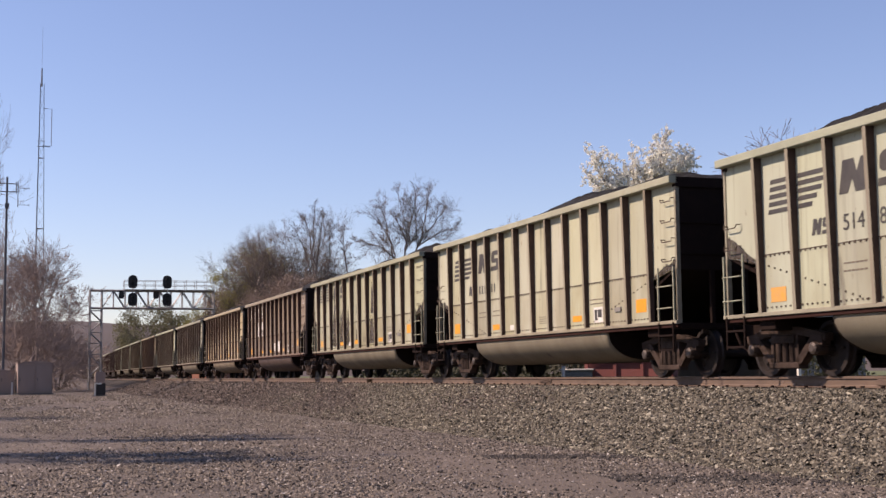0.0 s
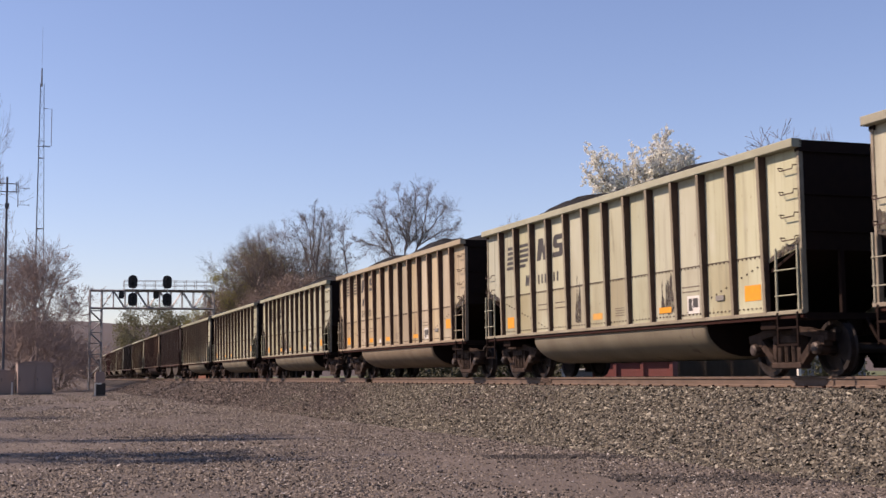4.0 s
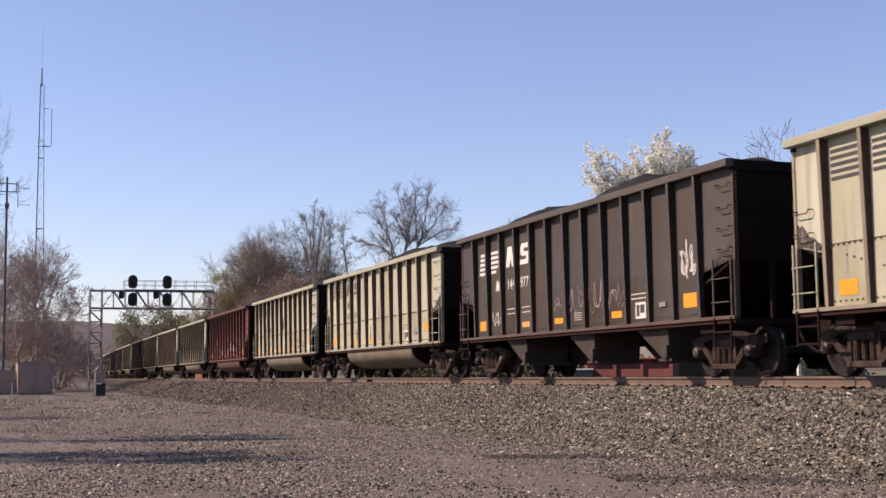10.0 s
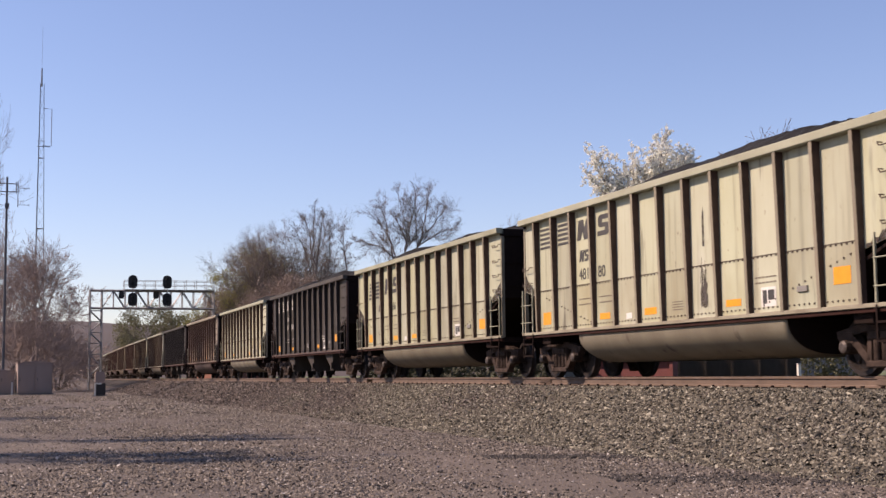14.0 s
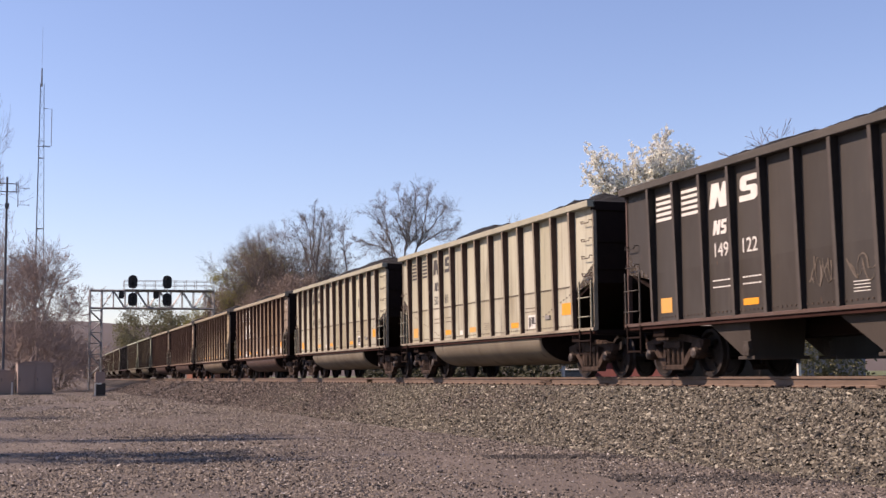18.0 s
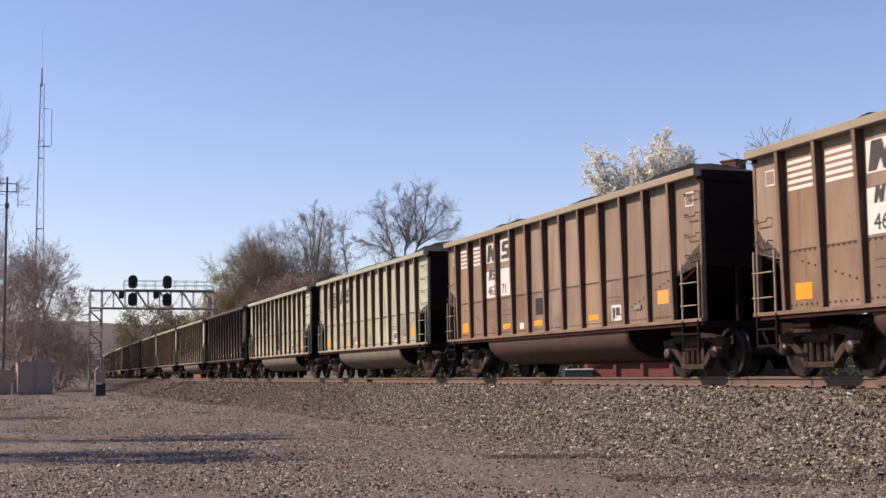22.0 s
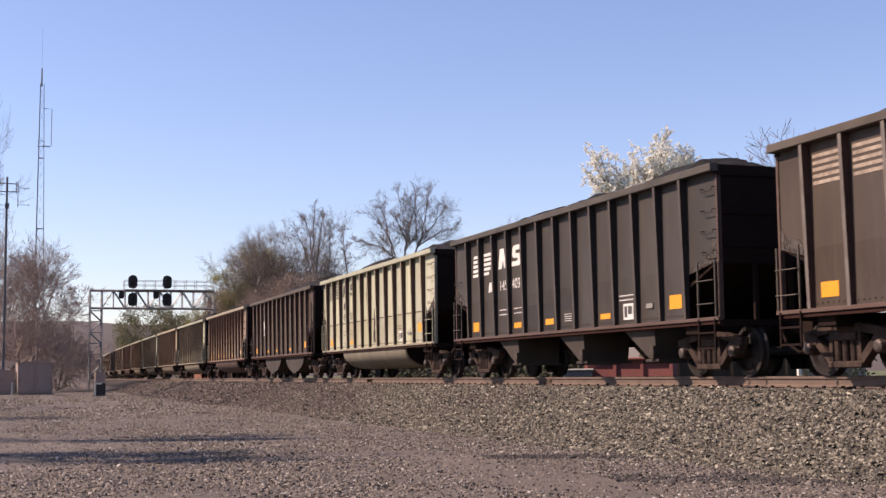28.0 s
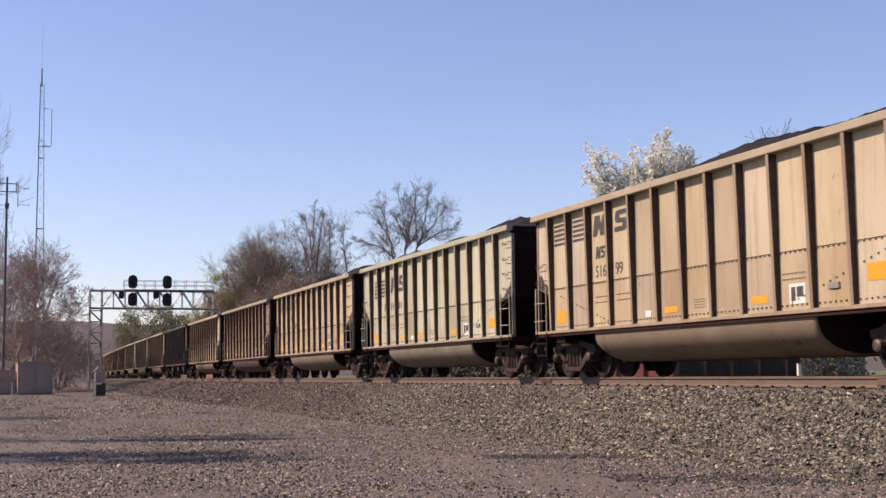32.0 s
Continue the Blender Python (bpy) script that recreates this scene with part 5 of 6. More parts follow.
# small differences in the spacing of the cars, metres ahead of even spacing
SHIFTS = [(-1, -0.1), (2, 0.16), (3, 0.0), (4, 0.25), (5, 0.2), (6, 0.2), (7, 0.3), (8, 0.5), (9, 0.27), (10, 0.0), (11, 0.1), (12, -0.25), (15, -0.2), (16, -0.2), (17, -0.38), (19, -0.32), (20, 0.0), (23, 0.15), (24, 0.25), (25, 0.52), (26, 0.45), (27, 0.42), (28, -0.3), (29, -0.2), (30, -0.15), (31, -0.28), (32, -0.25), (33, 0.0), (34, 0.05), (37, 0.1), (40, -0.05), (41, -0.2), (42, -0.15), (43, 0.0), (45, 0.4), (70, 0.4)]


def shift(k):
    return float(np.interp(k, [a for a, b in SHIFTS], [b for a, b in SHIFTS]))


def head(t):
    """Where the west end of car 0 is on the line."""
    return -19.804 + 20.885 * t + 0.009068 * t * t


def speed(t):
    return 20.885 + 0.018136 * t


build_ground()
build_track()

# ---- loose stones ----
def bank_spread(rng, n):
    s = -62 + 57 * rng.power(1.6, n)
    return s, -5.2 + 3.9 * rng.uniform(0, 1, n) ** 0.9


def fresh(s, o):
    """How much of the bank is freshly tipped grey stone: all of it near the yard's gate, little farther west."""
    drift = np.array([noise.noise((a * 0.16, b * 0.6, 9.0)) for a, b in zip(s, o)])
    return np.clip((s + 36) / 20 + 0.5 + 0.8 * drift, 0.06, 0.97)


def on_bank(rng, n):
    s, o = bank_spread(rng, n)
    keep = rng.uniform(0, 1, n) < fresh(s, o)
    return s[keep], o[keep]


def on_stained_bank(rng, n):
    s, o = bank_spread(rng, n)
    keep = rng.uniform(0, 1, n) > fresh(s, o)
    return s[keep], o[keep]


def on_yard(rng, n):
    # gravel lies thick in places and is worn away along old wheel tracks
    s, o = -50 + 46 * rng.power(1.5, n), -15.5 + 11.2 * rng.uniform(0, 1, n)
    thick = np.array([noise.noise((a * 0.10, b * 0.55, 2.0)) + 0.4 * noise.noise((a * 0.5, b * 1.2, 5.0)) for a, b in zip(s, o)])
    keep = rng.uniform(0, 1, n) < np.clip(0.62 + 1.5 * thick, 0.12, 1.0)
    return s[keep], o[keep]


def on_far_yard(rng, n):
    s, o = -118 + 76 * rng.power(1.5, n), -15.5 + 11.0 * rng.uniform(0, 1, n)
    thick = np.array([noise.noise((a * 0.06, b * 0.5, 2.0)) for a, b in zip(s, o)])
    keep = rng.uniform(0, 1, n) < np.clip(0.5 + 1.8 * thick, 0.05, 1.0)
    return s[keep], o[keep]


def on_far_bank(rng, n):
    return rng.uniform(-120, -55, n), rng.uniform(-5.4, -1.4, n)


scatter("ballast_stones", "crushed grey-brown ballast stones on the bank", STONES, 240000, on_bank, 0.037, 1, CHIP, CHIP_F)
scatter("stained_ballast", "brown ballast stones stained by rust and cinders", STAINED, 240000, on_stained_bank, 0.034, 11, CHIP, CHIP_F)
scatter("ballast_far", "crushed ballast stones along the line", STAINED, 40000, on_far_bank, 0.065, 2, CHIP, CHIP_F)
scatter("yard_pebbles", "fine gravel and cinders strewn over the yard", PEBBLES, 290000, on_yard, 0.022, 3, CHIP, CHIP_F)
scatter("far_pebbles", "gravel over the far part of the yard", PEBBLES, 70000, on_far_yard, 0.045, 6, CHIP, CHIP_F)
def on_toe(rng, n):
    # two tongues of dark stones drawn as tree shadows, and a thin scatter between them
    u, w = rng.uniform(0, 1, n), rng.normal(0, 1, n)
    which = rng.integers(0, 5, n)
    s = np.where(which < 2, -17.4 + 1.0 * u + 0.22 * w, np.where(which < 4, -13.2 + 1.7 * u + 0.30 * w, -27 + 21 * u))
    o = np.where(which < 2, -7.1 + 2.4 * u - 0.05 * w, np.where(which < 4, -7.2 + 2.7 * u - 0.05 * w, -5.3 - 0.9 * np.abs(w)))
    return s, o


scatter("cinder_strip", "cinders along the foot of the bank, two tongues drawn as tree shadows", CINDER_SHADOW, 6500, on_toe, 0.022, 5)
scatter("yard_stones", "single larger stones lying in the yard", PEBBLES, 2200, on_yard, 0.042, 4)


# ---- signal bridge ----
def build_bridge():
    # stands square across the line, the walkway on its east face
    x0, y0, th = on_line(-134.0, 0)
    br = thing("signal_bridge", "grey galvanised steel lattice signal bridge over the line", "signal bridge", m=pose(x0, y0, 0, 0, 0, math.degrees(th)))
    south, north, base = -6.54, 5.86, -1.1
    zl, zt = 7.15, 8.95
    def angle(p, r, q=GALV, name="lattice_bar"):
        part(name, Shape().tube(p, r, 4).mesh(name, q), br)
    for y in (south, south + 1.15):
        for x in (-0.5, 0.5):
            angle([(x, y, base), (x, y, zt + 0.1)], 0.095, name="post_leg")
    z, k = base + 0.3, 0
    while z < zl - 0.8:
        for x in (-0.5, 0.5):
            a, b = (south, south + 1.15) if k % 2 else (south + 1.15, south)
            angle([(x, a, z), (x, b, z + 1.1)], 0.055)
            angle([(x, south, z + 1.1), (x, south + 1.15, z + 1.1)], 0.035)
        z += 1.1
        k += 1
    for x in (-0.5, 0.5):
        for zz in (zl, zt):
            angle([(x, south, zz), (x, north, zz)], 0.09, name="truss_chord")
        y, k = south + 1.15, 0
        while y < north - 0.6:
            angle([(x, y, zl), (x, y, zt)], 0.045, name="truss_upright")
            angle([(x, y, zt if k % 2 else zl), (x, y + 1.15, zl if k % 2 else zt)], 0.05, name="truss_diagonal")
            y += 1.15
            k += 1
        angle([(x, north, zl - 9), (x, north, zt)], 0.09, name="post_leg")
    # walkway with its hand rails
    part("walkway", Shape().box(0.5, 1.3, south + 3.3, north, zt + 0.02, zt + 0.08).mesh("walkway", GALV), br)
    for zz in (0.55, 1.0):
        angle([(1.25, south + 3.3, zt + zz), (1.25, north, zt + zz)], 0.025, name="hand_rail")
        angle([(-0.5, south + 3.3, zt + zz), (-0.5, north, zt + zz)], 0.025, name="hand_rail")
    y = south + 3.3
    while y <= north + 0.01:
        angle([(1.25, y, zt), (1.25, y, zt + 1.05)], 0.025, name="rail_post")
        angle([(-0.5, y, zt), (-0.5, y, zt + 1.05)], 0.025, name="rail_post")
        y += 1.03
    head = Shape()
    prof = [(0.42 * math.cos(math.pi * i / 8), 0.32 + 0.40 * math.sin(math.pi * i / 8)) for i in range(9)] + [(-0.42, -0.30), (-0.30, -0.60), (0.30, -0.60), (0.42, -0.30)]
    head.prism_x([(a * 1.08, b * 1.0) for a, b in prof], 0.0, 0.08)
    for z in (0.32, -0.18):
        m = 12
        head.add([(0.08 + 0.28 * j, 0.15 * math.cos(2 * math.pi * i / m), z + 0.15 * math.sin(2 * math.pi * i / m)) for j in (0, 1) for i in range(m)], [(i, (i + 1) % m, m + (i + 1) % m, m + i) for i in range(m)])
    hm = head.mesh("signal_head", SIGNAL)
    for y in (-2.43, 1.0):
        for zz in (9.75, 7.95):
            part("signal_head", hm, br, "black two-lamp signal head", at=pose(1.35, y, zz))
        part("signal_mast", Shape().tube([(1.3, y, 7.1), (1.3, y, 10.2)], 0.05, 6).mesh("signal_mast", GALV), br)
        part("signal_back", hm, br, "signal head facing the other way", at=pose(0.55, y - 1.05, 8.5, 0, 0, 180) @ Matrix.Diagonal((1, 0.6, 0.62, 1)))


build_bridge()


# ---- masts and cabinets beside the yard ----
def build_tower():
    t = thing("radio_tower", "tall slender steel lattice radio tower", "radio tower", m=pose(-168.0, -8.6, YARD))
    H = 40.0
    def w(z):
        return 0.62 * (1 - z / H) + 0.27
    corners = [(math.cos(a), math.sin(a)) for a in (radians(85), radians(205), radians(325))]
    for cx, cy in corners:
        part("tower_leg", Shape().tube([(cx * w(z), cy * w(z), z) for z in (0, 8, 16, 24, 32, 38.6)], 0.055, 5, 0.035).mesh("tower_leg", TOWERM), t)
    z, k = 0.0, 0
    while z < 37.5:
        step = 2.0 if z < 14 else 1.5
        for i in range(3):
            a, b = corners[i], corners[(i + 1) % 3]
            r = 0.024 if z < 14 else 0.013
            part("lattice_bar", Shape().tube([(a[0] * w(z), a[1] * w(z), z), (b[0] * w(z + step), b[1] * w(z + step), z + step)], r, 4).mesh("lattice_bar", TOWERM), t)
        if k % 6 == 5:
            ring = [(c[0] * w(z), c[1] * w(z), z) for c in corners]
            part("tower_ring", Shape().tube(ring + [ring[0]], 0.05, 4).mesh("tower_ring", TOWERM), t)
        z += step
        k += 1
    part("top_mast", Shape().tube([(0, 0, 38.2), (0, 0, 40.6)], 0.10, 6, 0.07).tube([(0, 0, 40.4), (0, 0, 46)], 0.012, 4).mesh("top_mast", TOWERM), t)
    part("dipole_arm", Shape().tube([(0, 0.25, 30.6), (0, 1.3, 30.6), (0, 1.3, 35.4), (0, 0.25, 35.4)], 0.04, 4).mesh("dipole_arm", TOWERM), t)
    part("side_bracket", Shape().tube([(0, -0.45, 30.5), (0, 1.2, 30.5)], 0.045, 4).tube([(0, -0.4, 31.2), (0, 0.5, 31.2)], 0.035, 4).mesh("side_bracket", TOWERM), t)


def build_pole():
    p = thing("antenna_pole", "thin steel pole with crossed yagi antennas", "antenna pole", m=pose(-115.1, -12.9, YARD))
    part("pole", Shape().tube([(0, 0, 0), (0, 0, 18.5)], 0.13, 8, 0.09).mesh("pole", TOWERM), p)
    for z, a, b in ((17.9, -0.75, 0.9), (17.2, -0.75, 0.9)):
        part("crossarm", Shape().tube([(0, a, z), (0, b, z)], 0.045, 5).mesh("crossarm", TOWERM), p)
    for y, z0, z1 in ((-0.75, 17.0, 19.0), (0.9, 15.9, 18.0), (0.75, 17.0, 18.1)):
        part("dipole", Shape().tube([(0, y, z0), (0, y, z1)], 0.035, 4).mesh("dipole", TOWERM), p)
    for z in (16.1, 17.55):
        part("yagi_boom", Shape().tube([(0, 0.9, z), (0, 1.85, z)], 0.02, 4).tube([(0, 1.8, z - 0.1), (0, 1.8, z + 0.1)], 0.02, 4).mesh("yagi_boom", TOWERM), p)
    part("clamp", Shape().box(-0.15, 0.15, -0.15, 0.2, 15.8, 16.2, 0.02).mesh("clamp", TOWERM), p)


def build_cabinet(x, y, w, d, h, lab):
    c = thing("equipment_cabinet", lab, "cabinet", "cabinets beside the yard", m=pose(x, y, YARD, 0, 0, 4))
    part("body", Shape().box(-d / 2, d / 2, -w / 2, w / 2, 0.1, h, 0.05).mesh("body", CABINET), c)
    part("roof", Shape().prism_x([(-w / 2 - 0.06, h), (w / 2 + 0.06, h), (w / 2 + 0.06, h + 0.05), (0, h + 0.2), (-w / 2 - 0.06, h + 0.05)], -d / 2 - 0.06, d / 2 + 0.06).mesh("roof", CABINET), c)
    part("plinth", Shape().box(-d / 2 - 0.1, d / 2 + 0.1, -w / 2 - 0.1, w / 2 + 0.1, -0.05, 0.1).mesh("plinth", ROOF), c)
    n = max(1, int(w / 1.0))
    for i in range(n):
        a = -w / 2 + w * i / n
        part("door", Shape().box(d / 2, d / 2 + 0.04, a + 0.06, a + w / n - 0.06, 0.2, h - 0.12, 0.01).mesh("door", CABINET), c)
        part("handle", Shape().box(d / 2 + 0.04, d / 2 + 0.09, a + 0.14, a + 0.18, 1.0, 1.25).mesh("handle", TOWERM), c)


build_tower()
build_pole()
build_cabinet(-102.6, -10.75, 2.5, 1.8, 2.35, "grey weathered equipment cabinet standing on the yard")
build_cabinet(-103.4, -13.3, 2.2, 1.6, 1.75, "lower grey equipment cabinet beside a taller one")

rb = thing("relay_box", "small dark relay box with a white-edged door and grey housing", "relay box", m=pose(-88.2, -7.0, YARD))
part("case", Shape().box(-0.25, 0.25, -0.36, 0.36, 0.1, 0.85, 0.03).mesh("case", SIGNAL), rb)
part("hood", Shape().box(-0.3, 0.3, -0.32, 0.32, 0.9, 1.6, 0.06).mesh("hood", CABINET), rb)
part("door_edge", Shape().box(0.25, 0.29, -0.36, -0.26, 0.05, 0.86).box(0.25, 0.29, -0.26, 0.1, 0.78, 0.86).mesh("door_edge", WHITE), rb)
part("foot", Shape().box(-0.2, 0.2, -0.5, 0.5, -0.05, 0.1, 0.02).mesh("foot", ROOF), rb)

mp = thing("marker_post", "thin white marker post in the yard", "marker post", m=pose(-100.4, -12.35, YARD))
part("shaft", Shape().box(-0.05, 0.05, -0.05, 0.05, -0.1, 0.95, 0.01).mesh("shaft", WHITE), mp)
part("cap", Shape().box(-0.06, 0.06, -0.06, 0.06, 0.95, 1.02, 0.02).mesh("cap", TOWERM), mp)


# ---- beyond the line ----
def build_house(x, y, z, w, d, h, rise, wall, yaw, lab, chimney=False):
    hs = thing("house", lab, "house", m=pose(x, y, z, 0, 0, yaw))
    part("wall", Shape().prism_x([(-w / 2, 0), (w / 2, 0), (w / 2, h), (0, h + rise), (-w / 2, h)], -d / 2, d / 2).mesh("wall", wall), hs)
    for sg in (-1, 1):
        k = rise / (w / 2)
        part("roof_slope", Shape().prism_x([(sg * -0.02, h + rise + 0.02), (sg * (w / 2 + 0.4), h - 0.4 * k + 0.02), (sg * (w / 2 + 0.4), h - 0.4 * k + 0.16), (sg * -0.02, h + rise + 0.16)], -d / 2 - 0.35, d / 2 + 0.35).mesh("roof_slope", ROOF), hs)
    for yy in (-w / 4, w / 4):
        for zz in (3.9,):
            if zz + 1.4 < h + rise * 0.4:
                wd = part("window", Shape().box(d / 2, d / 2 + 0.05, yy - 0.5, yy + 0.5, zz, zz + 1.4, 0.01).mesh("window", WHITE), hs)
                part("pane", Shape().box(d / 2 + 0.05, d / 2 + 0.06, yy - 0.42, yy + 0.42, zz + 0.08, zz + 1.32).mesh("pane", GLASS), wd)
    for xx in (-d / 4, d / 4):
        for zz in (3.9,):
            if zz + 1.4 < h:
                wd = part("window", Shape().box(xx - 0.5, xx + 0.5, -w / 2 - 0.05, -w / 2, zz, zz + 1.4, 0.01).mesh("window", WHITE), hs)
                part("pane", Shape().box(xx - 0.42, xx + 0.42, -w / 2 - 0.06, -w / 2 - 0.05, zz + 0.08, zz + 1.32).mesh("pane", GLASS), wd)
    if chimney:
        ch = part("chimney", Shape().box(-0.45, 0.45, -0.4, 0.4, h - 0.5, h + rise + 1.0).mesh("chimney", MAROON), hs, "maroon brick chimney")
        part("chimney_cap", Shape().box(-0.5, 0.5, -0.45, 0.45, h + rise + 1.0, h + rise + 1.08, 0.02).mesh("chimney_cap", MAROON), ch)


build_house(-54.3, 20.6, -0.7, 7.5, 9.0, 7.2, 2.9, GREYW, 20, "two-storey house with a grey roof and a brick chimney", True)
build_house(-178.0, 17.0, -0.7, 8.0, 11.0, 6.2, 2.9, BRICK, 10, "red brick house behind the railway line")

rw = thing("low_shed", "long low red-painted shed beyond the track", "shed", m=pose(-41.78, 8.29, -0.95, 0, 0, 46))
part("wall", Shape().box(-1.6, 1.6, -0.9, 0.9, 0.0, 1.5, 0.02).mesh("wall", REDWALL), rw)
part("roof", Shape().box(-1.68, 1.68, -1.05, 1.05, 1.5, 1.58, 0.02).mesh("roof", REDWALL), rw)
for x in (-1.56, -0.5, 0.5, 1.56):
    part("post", Shape().box(x - 0.06, x + 0.06, -0.97, -0.9, 0.0, 1.5).mesh("post", REDWALL), rw)
ub = thing("utility_box", "pale grey utility box beyond the track", "utility box", m=pose(-42.4, 6.25, -0.95, 0, 0, 60))
part("case", Shape().box(-0.55, 0.55, -0.35, 0.35, 0.0, 1.14, 0.03).mesh("case", PATCH), ub)
part("lid", Shape().box(-0.6, 0.6, -0.4, 0.4, 1.14, 1.2, 0.02).mesh("lid", WHITE), ub)
for x, y in ((-42.1, 5.55), (-35.95, 11.2)):
    wp = thing("white_post", "short white post in the grass beyond the track", "post", "posts beyond the track", m=pose(x, y, -0.95))
    part("shaft", Shape().box(-0.05, 0.05, -0.05, 0.05, -0.05, 1.25, 0.01).mesh("shaft", WHITE), wp)
    part("cap", Shape().box(-0.06, 0.06, -0.06, 0.06, 1.25, 1.29, 0.01).mesh("cap", GALV), wp)


fn = thing("board_fence", "dark board fence beyond the track", "fence", m=pose(-38.6, 11.2, -0.85, 0, 0, 62))
for i in range(9):
    part("board", kept("fence_board", lambda: Shape().box(-0.25, 0.25, -0.012, 0.012, 0.0, 1.8, 0.005).mesh("board", BOARD)), fn, at=Matrix.Translation((-2.35 + 0.46 * i, 0.03 * (i % 2), 0)))
for i in range(5):
    part("fence_post", kept("fence_post", lambda: Shape().box(-0.03, 0.03, -0.08, -0.02, 0.0, 1.85, 0.01).mesh("fence_post", BOARD)), fn, at=Matrix.Translation((-2.55 + 0.92 * i, 0, 0)))


def build_hedge():
    rng = random.Random(7)
    pts = []
    for i in range(5200):
        u = rng.random()
        x, y = -110 + 66 * u, 17.5 - 5.0 * u
        top = 1.5 + 0.5 * noise.noise((x * 0.4, 2, 0))
        pts.append(Vector((x + rng.gauss(0, 0.25), y + rng.gauss(0, 0.4), rng.random() ** 0.7 * top - 0.85)))
    vs, fs = clumps(pts, 1, 0.16, 0.05, 8)
    thing("hedge", "dark straggling hedge along the far side of the line", "hedge", kind="stuff", data=fast_mesh("hedge", vs, fs, HEDGE))


def build_hill():
    verts, faces = [], []
    n = 60
    for j, (d, hgt) in enumerate(((900, -2.0), (1060, 30.0), (1300, 52.0), (2200, 40.0))):
        for i in range(n + 1):
            a = radians(60 + 130 * i / n)
            bump = 1 + 0.12 * noise.noise((i * 0.25, j * 1.7, 0)) + 0.04 * noise.noise((i * 1.1, j, 3))
            verts.append((d * math.cos(a), d * math.sin(a), hgt * bump if j else hgt))
    for j in range(3):
        for i in range(n):
            faces.append((j * (n + 1) + i, j * (n + 1) + i + 1, (j + 1) * (n + 1) + i + 1, (j + 1) * (n + 1) + i))
    me = fast_mesh("hill", verts, faces, HILLM)
    me.polygons.foreach_set("use_smooth", [True] * len(faces))
    thing("hill", "long wooded ridge far behind the line", "hill", kind="structure", data=me)


build_hill()


# ---- trees ----
class Wood:
    def __init__(self, seed):
        self.rng = random.Random(seed)
        self.limbs, self.twigs = Shape(), ([], [])
        self.tips = []

    def twig(self, a, b, r):
        d = (b - a).normalized()
        u = d.cross(Vector((0.3, 0.2, 0.93))).normalized()
        w = d.cross(u)
        vs, fs = self.twigs
        n = len(vs)
        for p, rr in ((a, r), (b, r * 0.5)):
            for k in range(3):
                q = p + (u * math.cos(2.094 * k) + w * math.sin(2.094 * k)) * rr
                vs.append(tuple(q))
        fs += [(n, n + 1, n + 4, n + 3), (n + 1, n + 2, n + 5, n + 4), (n + 2, n, n + 3, n + 5)]

    def grow(self, p, d, length, r, depth, spread, up, twig_r):
        rng = self.rng
        n = 3
        pts = [p]
        for i in range(n):
            d = (d + Vector((rng.gauss(0, 0.15), rng.gauss(0, 0.15), rng.gauss(0, 0.10) + up))).normalized()
            pts.append(pts[-1] + d * length / n)
        if r > 0.03:
            self.limbs.tube(pts, r, 6 if r > 0.1 else 4, r * 0.66)
        else:
            for a, b in zip(pts, pts[1:]):
                self.twig(a, b, max(r, twig_r))
        if depth == 0:
            self.tips += pts[1:]
            return
        kids = rng.choice((2, 3, 3, 3) if depth > 1 else (3, 4, 4, 5))
        for i in range(kids):
            at = pts[-1] if i < 2 else pts[rng.randint(1, n)]
            axis = Vector((rng.gauss(0, 1), rng.gauss(0, 1), rng.gauss(0, 0.5))).normalized()
            ang = rng.uniform(0.25, 1.0) * spread if i else rng.uniform(0.05, 0.35) * spread
            nd = Matrix.Rotation(ang, 3, d.cross(axis).normalized()) @ d
            self.grow(at, nd, length * rng.uniform(0.62, 0.86), r * (0.64 if i == 0 else rng.uniform(0.38, 0.56)), depth - 1, spread, up, twig_r)


def clumps(tips, per, size, jitter, seed):
    """Small bent leaves or petals scattered round the twig ends."""
    rng = random.Random(seed)
    vs, fs = [], []
    for t in tips:
        for _ in range(per if per >= 1 else (1 if rng.random() < per else 0)):
            c = Vector(t) + Vector((rng.gauss(0, jitter), rng.gauss(0, jitter), rng.gauss(0, jitter)))
            s = size * rng.uniform(0.6, 1.4)
            a = Vector((rng.gauss(0, 1), rng.gauss(0, 1), rng.gauss(0, 1))).normalized()
            b = a.cross(Vector((rng.gauss(0, 1), rng.gauss(0, 1), rng.gauss(0, 1)))).normalized()
            c2 = a.cross(b)
            n = len(vs)
            vs += [tuple(c - a * s), tuple(c + b * s * 0.6 + c2 * s * 0.25), tuple(c + a * s), tuple(c - b * s * 0.6 + c2 * s * 0.25)]
            fs += [(n, n + 1, n + 2), (n, n + 2, n + 3)]
    return vs, fs


